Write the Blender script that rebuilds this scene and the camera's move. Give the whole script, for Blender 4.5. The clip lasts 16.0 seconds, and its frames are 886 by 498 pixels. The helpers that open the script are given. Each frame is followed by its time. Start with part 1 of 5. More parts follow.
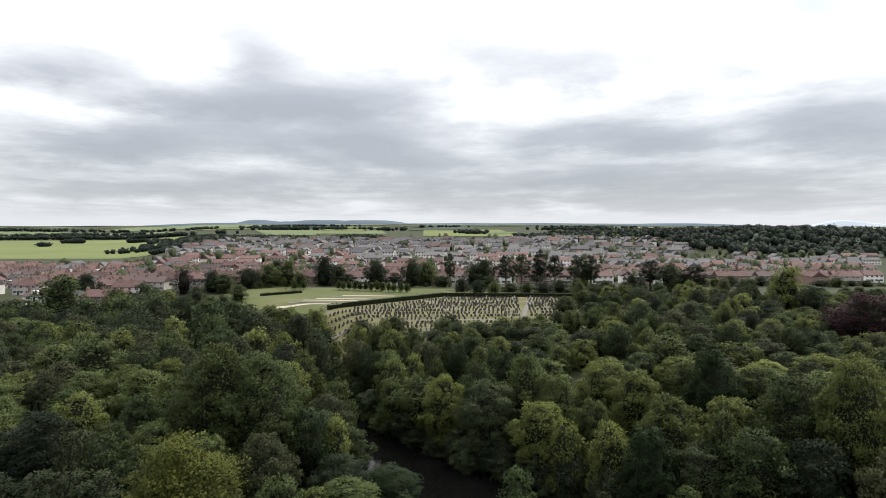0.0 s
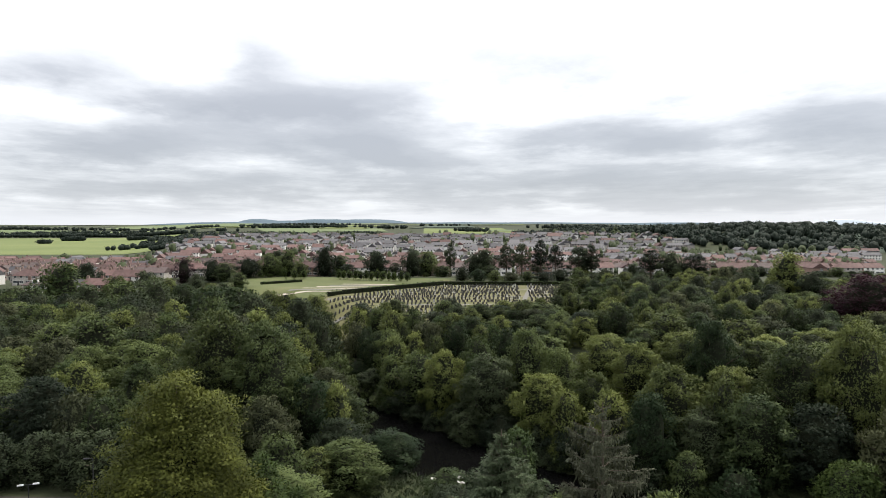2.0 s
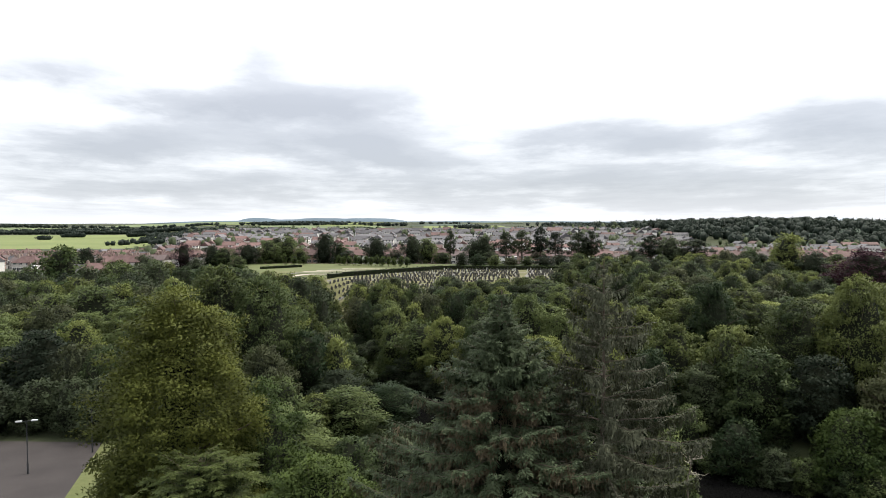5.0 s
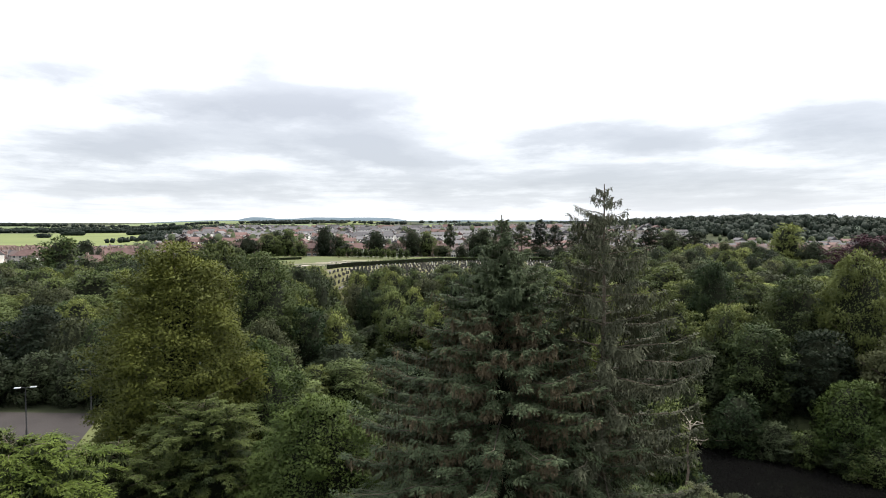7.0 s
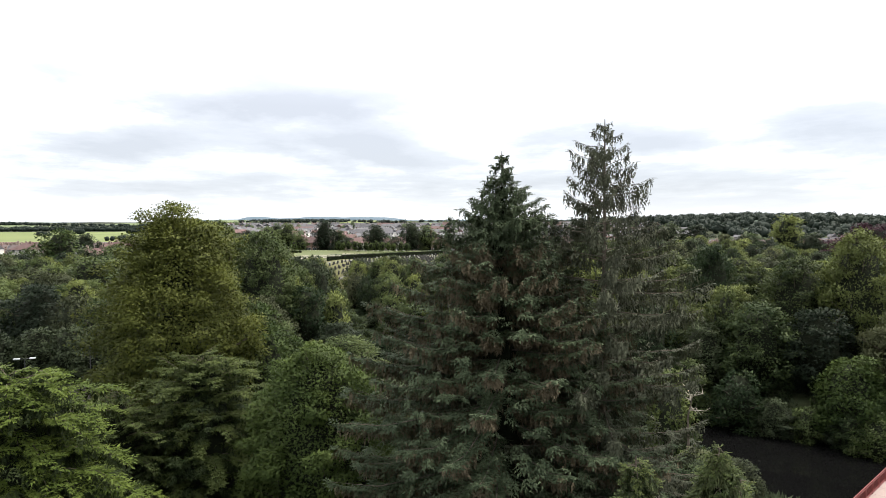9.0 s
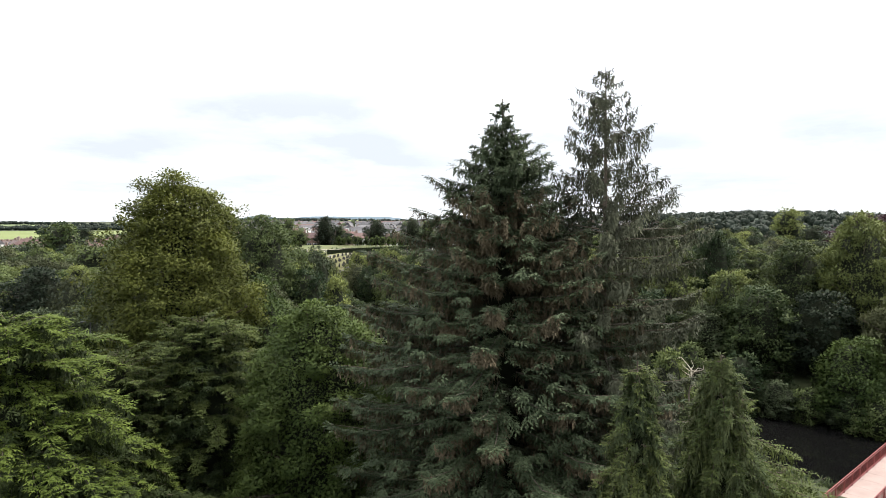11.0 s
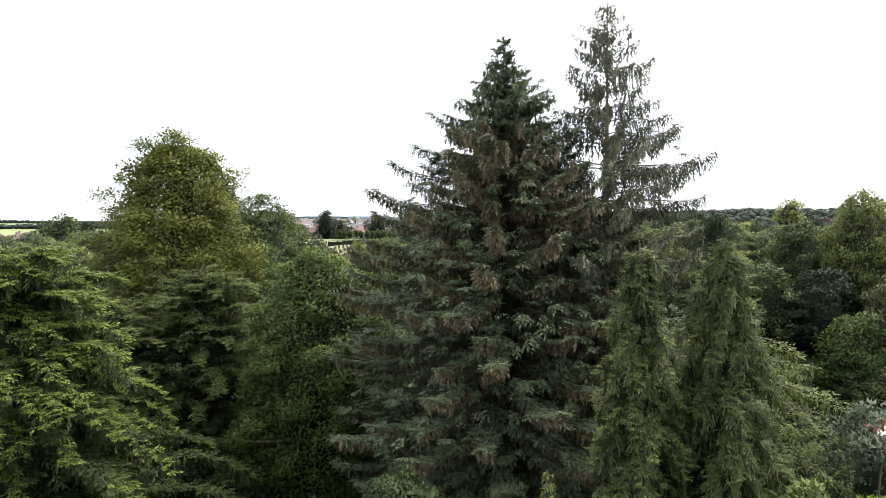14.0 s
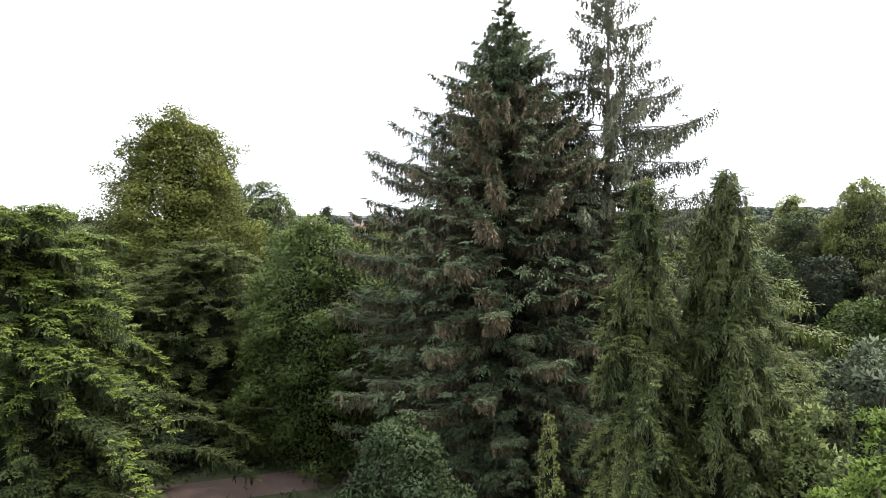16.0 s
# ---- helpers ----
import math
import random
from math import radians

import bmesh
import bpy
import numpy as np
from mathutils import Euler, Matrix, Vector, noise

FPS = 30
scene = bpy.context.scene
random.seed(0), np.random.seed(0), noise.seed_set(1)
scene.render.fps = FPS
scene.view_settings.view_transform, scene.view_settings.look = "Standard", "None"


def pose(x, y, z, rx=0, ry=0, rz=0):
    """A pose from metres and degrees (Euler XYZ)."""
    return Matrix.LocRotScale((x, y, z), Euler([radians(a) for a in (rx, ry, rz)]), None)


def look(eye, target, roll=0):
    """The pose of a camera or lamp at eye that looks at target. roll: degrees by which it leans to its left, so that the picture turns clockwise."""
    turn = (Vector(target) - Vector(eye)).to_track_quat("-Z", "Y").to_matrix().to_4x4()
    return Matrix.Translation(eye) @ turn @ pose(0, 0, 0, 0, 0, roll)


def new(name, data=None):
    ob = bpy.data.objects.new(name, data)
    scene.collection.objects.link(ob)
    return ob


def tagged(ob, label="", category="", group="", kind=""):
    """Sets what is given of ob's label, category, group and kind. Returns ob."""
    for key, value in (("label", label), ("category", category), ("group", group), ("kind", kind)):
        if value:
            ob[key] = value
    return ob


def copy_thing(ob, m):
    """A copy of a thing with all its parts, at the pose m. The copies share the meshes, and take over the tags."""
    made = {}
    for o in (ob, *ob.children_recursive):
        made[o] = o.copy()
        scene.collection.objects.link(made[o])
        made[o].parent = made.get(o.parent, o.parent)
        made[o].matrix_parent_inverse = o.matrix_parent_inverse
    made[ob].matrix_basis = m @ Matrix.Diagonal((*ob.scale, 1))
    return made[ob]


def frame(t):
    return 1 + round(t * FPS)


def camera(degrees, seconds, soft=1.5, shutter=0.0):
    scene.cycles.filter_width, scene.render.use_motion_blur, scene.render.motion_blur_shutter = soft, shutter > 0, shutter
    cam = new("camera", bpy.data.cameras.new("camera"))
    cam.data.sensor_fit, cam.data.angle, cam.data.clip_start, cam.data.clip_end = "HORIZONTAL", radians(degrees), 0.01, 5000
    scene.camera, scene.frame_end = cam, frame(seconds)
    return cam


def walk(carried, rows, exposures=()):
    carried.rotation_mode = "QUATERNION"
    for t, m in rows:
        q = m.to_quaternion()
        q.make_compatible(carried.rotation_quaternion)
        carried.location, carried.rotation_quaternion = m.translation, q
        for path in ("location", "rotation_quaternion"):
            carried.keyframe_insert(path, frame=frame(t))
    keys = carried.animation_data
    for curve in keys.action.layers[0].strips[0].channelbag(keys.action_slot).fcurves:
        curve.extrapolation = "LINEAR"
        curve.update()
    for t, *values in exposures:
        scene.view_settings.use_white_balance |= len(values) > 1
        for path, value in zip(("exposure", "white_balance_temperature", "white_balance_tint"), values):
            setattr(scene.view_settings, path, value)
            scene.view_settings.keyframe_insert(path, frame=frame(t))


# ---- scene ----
cam = camera(70, 16.0, soft=0.8)
# a drone sinking straight down: seconds, height, tilt, turn
PATH = [
    (0.0, 37.96, 87.960, -0.040),
    (0.5, 36.71, 87.956, -0.007),
    (1.0, 35.56, 87.953, -0.014),
    (1.5, 34.32, 87.949, -0.007),
    (2.0, 33.03, 87.945, -0.012),
    (2.5, 31.80, 87.941, -0.002),
    (3.0, 30.64, 87.938, -0.007),
    (3.5, 29.53, 87.934, -0.012),
    (4.2, 28.04, 87.928, -0.005),
    (6.3, 24.11, 87.913, -0.067),
    (7.0, 23.00, 87.907, -0.049),
    (7.5, 22.24, 87.904, -0.052),
    (8.0, 21.48, 87.900, -0.054),
    (8.5, 20.74, 87.896, -0.066),
    (9.2, 19.80, 87.891, -0.049),
    (11.3, 17.35, 87.875, -0.008),
    (12.0, 16.62, 87.870, -0.005),
    (12.5, 16.11, 87.866, 0.041),
    (13.0, 15.62, 87.862, 0.064),
    (13.5, 15.16, 87.859, 0.074),
    (14.0, 14.75, 87.855, 0.067),
    (14.5, 14.30, 87.851, 0.071),
    (15.0, 13.88, 87.847, 0.070),
    (15.5, 13.44, 87.844, 0.076),
    (16.0, 13.00, 87.840, 0.125),
]
walk(cam, [(t, pose(0, 0, z, tilt, 0, turn)) for t, z, tilt, turn in PATH],
     [(0.0, -0.38), (1.0, -0.25), (2.5, -0.22), (4.0, -0.10), (7.0, 0.07), (9.0, 0.26), (12.5, 0.64), (16.0, 1.12)])


# ---- world and sun: a bright overcast day with broken stratocumulus ----
SUN_EL, SUN_AZ = radians(64), radians(62)
world = bpy.data.worlds.new("overcast_sky")
scene.world = world
world.use_nodes = True


class Net:
    """A small helper to write node trees."""

    def __init__(self, tree):
        self.tree = tree
        tree.nodes.clear()

    def add(self, kind, inputs=None, **settings):
        node = self.tree.nodes.new(kind)
        for key, value in settings.items():
            setattr(node, key, value)
        for key, value in (inputs or {}).items():
            self.put(node.inputs[key], value)
        return node

    def put(self, socket, value):
        if isinstance(value, bpy.types.NodeSocket):
            self.tree.links.new(value, socket)
        else:
            socket.default_value = value

    def math(self, op, a, b=0.0, c=None):
        node = self.add("ShaderNodeMath", operation=op)
        self.put(node.inputs[0], a)
        self.put(node.inputs[1], b)
        if c is not None:
            self.put(node.inputs[2], c)
        return node.outputs[0]

    def ramp(self, fac, stops):
        node = self.add("ShaderNodeValToRGB", {"Fac": fac})
        ramp = node.color_ramp
        while len(ramp.elements) < len(stops):
            ramp.elements.new(0.5)
        for el, (p, c) in zip(ramp.elements, stops):
            el.position, el.color = p, (*c, 1) if len(c) == 3 else c
        return node.outputs[0]

    def noise(self, vector, scale, detail=4.0, rough=0.55):
        return self.add("ShaderNodeTexNoise", {"Vector": vector, "Scale": scale, "Detail": detail, "Roughness": rough}).outputs["Fac"]

    def mix(self, fac, a, b, blend="MIX"):
        node = self.add("ShaderNodeMix", data_type="RGBA", blend_type=blend)
        self.put(node.inputs[0], fac)
        self.put(node.inputs[6], a)
        self.put(node.inputs[7], b)
        return node.outputs[2]


# grey cloud masses ahead: side and height per unit of depth, half width, half height, weight
CLOUDS = [
    (-0.20, 0.193, 0.150, 0.026, 0.80), (-0.43, 0.190, 0.110, 0.022, 0.45), (-0.27, 0.265, 0.060, 0.060, 0.42),
    (-0.12, 0.133, 0.130, 0.026, 0.75), (-0.05, 0.105, 0.110, 0.014, 0.60), (-0.50, 0.128, 0.150, 0.028, 0.72),
    (0.14, 0.262, 0.170, 0.034, 0.52), (0.05, 0.232, 0.050, 0.016, 0.25), (0.28, 0.135, 0.160, 0.026, 0.66),
    (0.64, 0.165, 0.140, 0.048, 0.80), (-0.62, 0.245, 0.100, 0.024, 0.30), (0.35, 0.068, 0.380, 0.024, 0.62),
    (-0.42, 0.062, 0.300, 0.018, 0.50), (0.30, 0.036, 0.450, 0.010, 0.50),
]


def build_sky():
    n = Net(world.node_tree)
    way = n.add("ShaderNodeTexCoord").outputs["Generated"]
    sep = n.add("ShaderNodeSeparateXYZ", {"Vector": way})
    up = n.math("MAXIMUM", sep.outputs[2], 0.0)
    deep = n.math("MAXIMUM", n.math("ABSOLUTE", sep.outputs[1]), 0.05)
    side, high = n.math("DIVIDE", sep.outputs[0], deep), n.math("DIVIDE", up, deep)
    # a layer of cloud at one height, so that it closes up towards the horizon
    flat = n.math("ADD", up, 0.06)
    plane = n.add("ShaderNodeCombineXYZ", {"X": n.math("ADD", n.math("DIVIDE", sep.outputs[0], flat), 3.7), "Y": n.math("ADD", n.math("MULTIPLY", n.math("DIVIDE", sep.outputs[1], flat), 0.8), 1.3), "Z": 0.4}).outputs[0]
    big = n.math("SUBTRACT", n.noise(plane, 0.62, 5.0, 0.55), 0.5)
    small = n.math("SUBTRACT", n.noise(plane, 1.9, 6.0, 0.6), 0.5)
    lumps = n.add("ShaderNodeCombineXYZ", {"X": n.math("MULTIPLY", side, 5.0), "Y": n.math("MULTIPLY", high, 12.0), "Z": 0.7}).outputs[0]
    fluff = n.math("SUBTRACT", n.noise(lumps, 1.3, 6.0, 0.6), 0.5)
    drift = n.math("SUBTRACT", n.noise(lumps, 0.7, 4.0, 0.5), 0.5)
    u = n.math("ADD", side, n.math("ADD", n.math("MULTIPLY", drift, 0.16), n.math("MULTIPLY", small, 0.06)))
    v = n.math("ADD", high, n.math("MULTIPLY", fluff, 0.055))
    mass = None
    for u0, v0, su, sv, weight in CLOUDS:
        a = n.math("POWER", n.math("DIVIDE", n.math("SUBTRACT", u, u0), su), 2.0)
        b = n.math("POWER", n.math("DIVIDE", n.math("SUBTRACT", v, v0), sv), 2.0)
        g = n.math("MULTIPLY", n.math("EXPONENT", n.math("MULTIPLY", n.math("ADD", a, b), -1.0)), weight)
        mass = g if mass is None else n.math("ADD", mass, g)
    low = n.ramp(up, [(0.0, (0.22, 0.22, 0.22)), (0.13, (0.20, 0.20, 0.20)), (0.24, (0.02, 0.02, 0.02)), (1.0, (0.10, 0.10, 0.10))])
    grey = n.math("ADD", n.math("ADD", mass, low), n.math("ADD", n.math("MULTIPLY", big, 1.2), n.math("ADD", n.math("MULTIPLY", small, 0.85), n.math("MULTIPLY", fluff, 0.55))))
    grey = n.ramp(grey, [(0.0, (0, 0, 0)), (0.22, (0.42, 0.42, 0.42)), (0.55, (0.84, 0.84, 0.84)), (0.9, (1, 1, 1))])
    pale = n.ramp(up, [(0.0, (0.88, 0.91, 0.96)), (0.03, (0.90, 0.93, 0.98)), (0.10, (1.00, 1.02, 1.06)), (0.2, (1.18, 1.2, 1.24)), (0.33, (1.45, 1.45, 1.45)), (0.6, (2.0, 2.0, 2.0)), (1.0, (2.4, 2.4, 2.4))])
    dim = n.ramp(up, [(0.0, (0.58, 0.61, 0.67)), (0.06, (0.475, 0.50, 0.55)), (0.18, (0.505, 0.525, 0.575)), (0.27, (0.685, 0.71, 0.77)), (0.5, (1.3, 1.3, 1.32)), (1.0, (1.7, 1.7, 1.7))])
    col = n.mix(grey, pale, dim)
    # thicker cloud added behind the view, unseen, to dim the trees' near sides
    back = n.add("ShaderNodeMapRange", {"Value": sep.outputs[1], "From Min": 0.15, "From Max": -0.55, "To Min": 0.0, "To Max": 0.6}).outputs[0]
    col = n.mix(back, col, n.mix(1.0, dim, (0.85, 0.86, 0.9, 1), "MULTIPLY"))
    haze = n.ramp(up, [(0.0, (1, 1, 1)), (0.010, (0.8, 0.8, 0.8)), (0.022, (0.25, 0.25, 0.25)), (0.05, (0, 0, 0))])
    col = n.mix(haze, col, (0.86, 0.89, 0.95, 1))
    # one rift of thin cloud with the blue showing through
    rift = n.math("ADD", n.math("POWER", n.math("DIVIDE", n.math("SUBTRACT", u, 0.60), 0.07), 2.0), n.math("POWER", n.math("DIVIDE", n.math("SUBTRACT", v, 0.345), 0.03), 2.0))
    col = n.mix(n.math("MULTIPLY", n.math("EXPONENT", n.math("MULTIPLY", rift, -1.0)), 0.8), col, (0.90, 1.12, 1.25, 1))
    sky = n.add("ShaderNodeTexSky", sky_type="NISHITA", sun_disc=False, sun_elevation=SUN_EL, sun_rotation=SUN_AZ)
    blue = n.add("ShaderNodeBackground", {"Color": sky.outputs[0], "Strength": 0.02})
    cloud = n.add("ShaderNodeBackground", {"Color": col, "Strength": 1.15})
    both = n.add("ShaderNodeAddShader", {0: blue.outputs[0], 1: cloud.outputs[0]})
    n.add("ShaderNodeOutputWorld", {"Surface": both.outputs[0]})


build_sky()
sun = new("sun", bpy.data.lights.new("sun", "SUN"))
sun.data.energy, sun.data.angle, sun.data.color = 4.3, radians(14), (1.0, 0.945, 0.84)
sun.matrix_world = look((0, 0, 100), (-math.sin(SUN_AZ) * math.cos(SUN_EL), -math.cos(SUN_AZ) * math.cos(SUN_EL), 100 - math.sin(SUN_EL)))


# ---- materials ----
def material(name):
    m = bpy.data.materials.new(name)
    m.use_nodes = True
    return m, Net(m.node_tree)


def finish(n, color, rough=0.8, bump=None, strength=0.3, metal=0.0, spec=0.3, thin=None, distance=0.05):
    shader = n.add("ShaderNodeBsdfPrincipled", {"Base Color": color, "Roughness": rough, "Metallic": metal, "Specular IOR Level": spec})
    if bump is not None:
        n.put(shader.inputs["Normal"], n.add("ShaderNodeBump", {"Height": bump, "Strength": strength, "Distance": distance}).outputs[0])
    out = shader.outputs[0]
    if thin is not None:
        glow = n.add("ShaderNodeBsdfTranslucent", {"Color": thin})
        out = n.add("ShaderNodeMixShader", {0: 0.28, 1: out, 2: glow.outputs[0]}).outputs[0]
    n.add("ShaderNodeOutputMaterial", {"Surface": out})


def leaf(name, dark, light, spread=1.0):
    """Foliage: each tree and each spray its own shade."""
    m, n = material(name)
    one = n.add("ShaderNodeObjectInfo").outputs["Random"]
    geo = n.add("ShaderNodeNewGeometry")
    each = geo.outputs["Random Per Island"]
    spot = n.noise(geo.outputs["Position"], 0.16, 3.0)
    f = n.math("ADD", n.math("ADD", n.math("MULTIPLY", each, 0.16), 0.09), n.math("MULTIPLY", n.math("SUBTRACT", one, 0.36), 0.70 * spread))
    tuft = n.noise(geo.outputs["Position"], 0.65, 2.0)
    f = n.math("ADD", f, n.math("ADD", n.math("MULTIPLY", n.math("SUBTRACT", spot, 0.42), 0.45), n.math("MULTIPLY", n.math("SUBTRACT", tuft, 0.44), 0.30 + 0.20 * spread)))
    col = n.ramp(f, [(0.05, dark), (0.9, light)])
    finish(n, col, 0.6, spec=0.12, thin=col)
    return m


def mottled(name, a, b, scale, rough=0.85, fine=None, bump=0.3, c=None, spec=0.3, metal=0.0):
    """A surface in two or three tones, with broad stains and fine grain."""
    m, n = material(name)
    pos = n.add("ShaderNodeNewGeometry").outputs["Position"]
    broad = n.noise(pos, scale, 4.0)
    grain = n.noise(pos, fine or scale * 9, 5.0)
    f = n.math("ADD", n.math("MULTIPLY", broad, 0.65), n.math("MULTIPLY", grain, 0.35))
    stops = [(0.3, a), (0.7, b)] if c is None else [(0.3, a), (0.52, b), (0.7, c)]
    finish(n, n.ramp(f, stops), rough, grain, bump, metal, spec)
    return m


def painted(name, a, b, rough=0.8, scale=0.6, fine=9.0):
    """House walls and roofs: each house its own shade, weathered."""
    m, n = material(name)
    one = n.add("ShaderNodeObjectInfo").outputs["Random"]
    geo = n.add("ShaderNodeNewGeometry")
    f = n.math("ADD", n.math("MULTIPLY", one, 0.5), n.math("MULTIPLY", geo.outputs["Random Per Island"], 0.25))
    f = n.math("ADD", f, n.math("MULTIPLY", n.math("SUBTRACT", n.noise(geo.outputs["Position"], scale), 0.5), 0.8))
    finish(n, n.ramp(f, [(0.1, a), (0.75, b)]), rough, n.noise(geo.outputs["Position"], fine), 0.3)
    return m


def roofing(name, a, b, gap=0.34):
    """Tiled or slated roof: courses as fine relief, each house its own shade."""
    m, n = material(name)
    one = n.add("ShaderNodeObjectInfo").outputs["Random"]
    geo = n.add("ShaderNodeNewGeometry")
    f = n.math("ADD", n.math("MULTIPLY", one, 0.5), n.math("MULTIPLY", geo.outputs["Random Per Island"], 0.3))
    f = n.math("ADD", f, n.math("MULTIPLY", n.math("SUBTRACT", n.noise(geo.outputs["Position"], 0.5, 5.0), 0.5), 0.9))
    z = n.add("ShaderNodeSeparateXYZ", {"Vector": geo.outputs["Position"]}).outputs[2]
    course = n.math("FRACT", n.math("DIVIDE", z, gap))
    finish(n, n.ramp(f, [(0.1, a), (0.8, b)]), 0.75, course, 0.5)
    return m


LEAF_BEECH = leaf("leaf_beech", (0.0190, 0.0315, 0.0118), (0.1620, 0.1860, 0.0510))
LEAF_OAK = leaf("leaf_oak", (0.0172, 0.0310, 0.0125), (0.1220, 0.1520, 0.0500))
LEAF_DARK = leaf("leaf_dark", (0.0136, 0.0215, 0.0120), (0.0730, 0.0920, 0.0440))
LEAF_LIME = leaf("leaf_lime", (0.0350, 0.0560, 0.0190), (0.2150, 0.2400, 0.0700))
LEAF_WILLOW = leaf("leaf_willow", (0.0210, 0.0286, 0.0140), (0.0930, 0.1010, 0.0480))
LEAF_FAR = leaf("leaf_far_wood", (0.0151, 0.0235, 0.0174), (0.0588, 0.0722, 0.0522))
LEAF_COPPER = leaf("leaf_copper", (0.0118, 0.0042, 0.0067), (0.0386, 0.0126, 0.0210))
LEAF_BRIGHT = leaf("leaf_bright", (0.0250, 0.0430, 0.0115), (0.1250, 0.1640, 0.0380), 0.3)
LEAF_LAUREL = leaf("leaf_laurel", (0.0420, 0.0714, 0.0134), (0.1932, 0.2520, 0.0462), 0.3)
LEAF_PALE = leaf("leaf_pale_edged", (0.0252, 0.0386, 0.0218), (0.1386, 0.1613, 0.1050), 0.3)
LEAF_SUNNY = leaf("leaf_sunny_beech", (0.0270, 0.0380, 0.0085), (0.1780, 0.1900, 0.0370), 0.3)
NEEDLE_BLUE = leaf("needle_blue", (0.0380, 0.0550, 0.0290), (0.1880, 0.2320, 0.1220), 0.3)
NEEDLE_BROWN = leaf("needle_brown", (0.0660, 0.0550, 0.0350), (0.2560, 0.2020, 0.1240), 0.3)
NEEDLE_OLIVE = leaf("needle_olive", (0.0370, 0.0420, 0.0270), (0.1550, 0.1650, 0.1050), 0.3)
# darker cypress needles: shade painted into the inner and hanging sprays
NEEDLE_CYPRESS_SHADE = leaf("needle_yew", (0.0302, 0.0454, 0.0202), (0.1747, 0.1915, 0.0689), 0.3)
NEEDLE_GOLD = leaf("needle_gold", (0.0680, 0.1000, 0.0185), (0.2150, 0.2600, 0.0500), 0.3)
# older inner needles, darkened further for the shade among the boughs
NEEDLE_INNER_SHADE = leaf("needle_green", (0.0160, 0.0260, 0.0084), (0.0672, 0.0874, 0.0260), 0.3)
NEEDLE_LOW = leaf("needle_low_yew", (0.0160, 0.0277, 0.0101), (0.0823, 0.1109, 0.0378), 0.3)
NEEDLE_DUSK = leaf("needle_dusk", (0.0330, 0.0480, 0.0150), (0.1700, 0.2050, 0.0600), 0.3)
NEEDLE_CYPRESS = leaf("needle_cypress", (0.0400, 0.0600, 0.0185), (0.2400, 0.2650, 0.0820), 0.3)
# near-black: the shade deep inside crowns and hedges, put in as colour
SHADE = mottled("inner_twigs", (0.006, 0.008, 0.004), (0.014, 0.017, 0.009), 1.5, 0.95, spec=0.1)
BARK = mottled("bark", (0.045, 0.035, 0.026), (0.14, 0.115, 0.09), 2.5, 0.9, 18, 0.6)
BARK_PALE = mottled("dead_wood", (0.20, 0.17, 0.13), (0.42, 0.38, 0.32), 3.0, 0.85, 20, 0.5)
GRASS = mottled("grass", (0.014, 0.018, 0.007), (0.028, 0.035, 0.013), 0.06, 0.95, 3.0, 0.5, (0.044, 0.050, 0.020))
LAWN = mottled("mown_lawn", (0.052, 0.066, 0.021), (0.080, 0.092, 0.032), 0.05, 0.95, 2.0, 0.4, (0.118, 0.114, 0.052))
GRAVE_LAWN = mottled("grave_lawn", (0.058, 0.060, 0.022), (0.102, 0.097, 0.040), 0.12, 0.95, 2.0, 0.4, (0.160, 0.146, 0.092))
FIELD = mottled("meadow", (0.084, 0.108, 0.030), (0.112, 0.136, 0.042), 0.006, 0.95, 0.2, 0.3, (0.140, 0.158, 0.056))
FIELD_OLD = mottled("pasture", (0.075, 0.105, 0.045), (0.12, 0.145, 0.065), 0.006, 0.95, 0.2, 0.3)
STRAW = mottled("stubble", (0.26, 0.24, 0.14), (0.36, 0.32, 0.20), 0.02, 0.95, 0.4, 0.3)
# distance haze is painted into the base colour of these two
FAR_HAZE_BLUE = mottled("far_hills", (0.080, 0.108, 0.132), (0.120, 0.152, 0.180), 0.0020, 1.0, 0.01, 0.1, spec=0.0)
FAR_HAZE_PALE = mottled("hazy_moor", (0.36, 0.41, 0.47), (0.42, 0.47, 0.53), 0.0012, 1.0, 0.01, 0.1, spec=0.0)
FAR_WOOD = mottled("far_wood", (0.030, 0.045, 0.034), (0.055, 0.075, 0.052), 0.01, 0.95, 0.1, 0.4)
WATER, _n = material("river_water")
_pos = _n.add("ShaderNodeNewGeometry").outputs["Position"]
finish(_n, (0.003, 0.003, 0.003, 1), 0.05, _n.noise(_pos, 1.1, 4.0), 0.03, spec=0.10)
ASPHALT = mottled("asphalt", (0.023, 0.0195, 0.019), (0.041, 0.035, 0.034), 0.25, 0.9, 14, 0.3)
ROAD = mottled("road_grey", (0.22, 0.21, 0.21), (0.32, 0.31, 0.30), 0.05, 0.9, 2, 0.2)
PATH_EARTH = mottled("red_gravel", (0.050, 0.034, 0.029), (0.085, 0.060, 0.051), 0.7, 0.95, 16, 0.4)
KERB = mottled("kerb_stone", (0.24, 0.23, 0.22), (0.36, 0.35, 0.33), 1.5, 0.85)
PALE_EARTH = mottled("pale_earth", (0.30, 0.26, 0.22), (0.42, 0.37, 0.32), 0.3, 0.95, 4, 0.3)
GRIT = mottled("cemetery_gravel", (0.11, 0.105, 0.095), (0.16, 0.155, 0.14), 0.08, 0.95, 4, 0.3)
GRANITE = painted("granite", (0.012, 0.012, 0.014), (0.080, 0.077, 0.074), 0.45, 1.2, 25)
STONE_PALE = painted("pale_stone", (0.22, 0.21, 0.19), (0.55, 0.54, 0.51), 0.8, 1.2, 20)
HARL = painted("white_harling", (0.52, 0.50, 0.47), (0.86, 0.85, 0.82), 0.9)
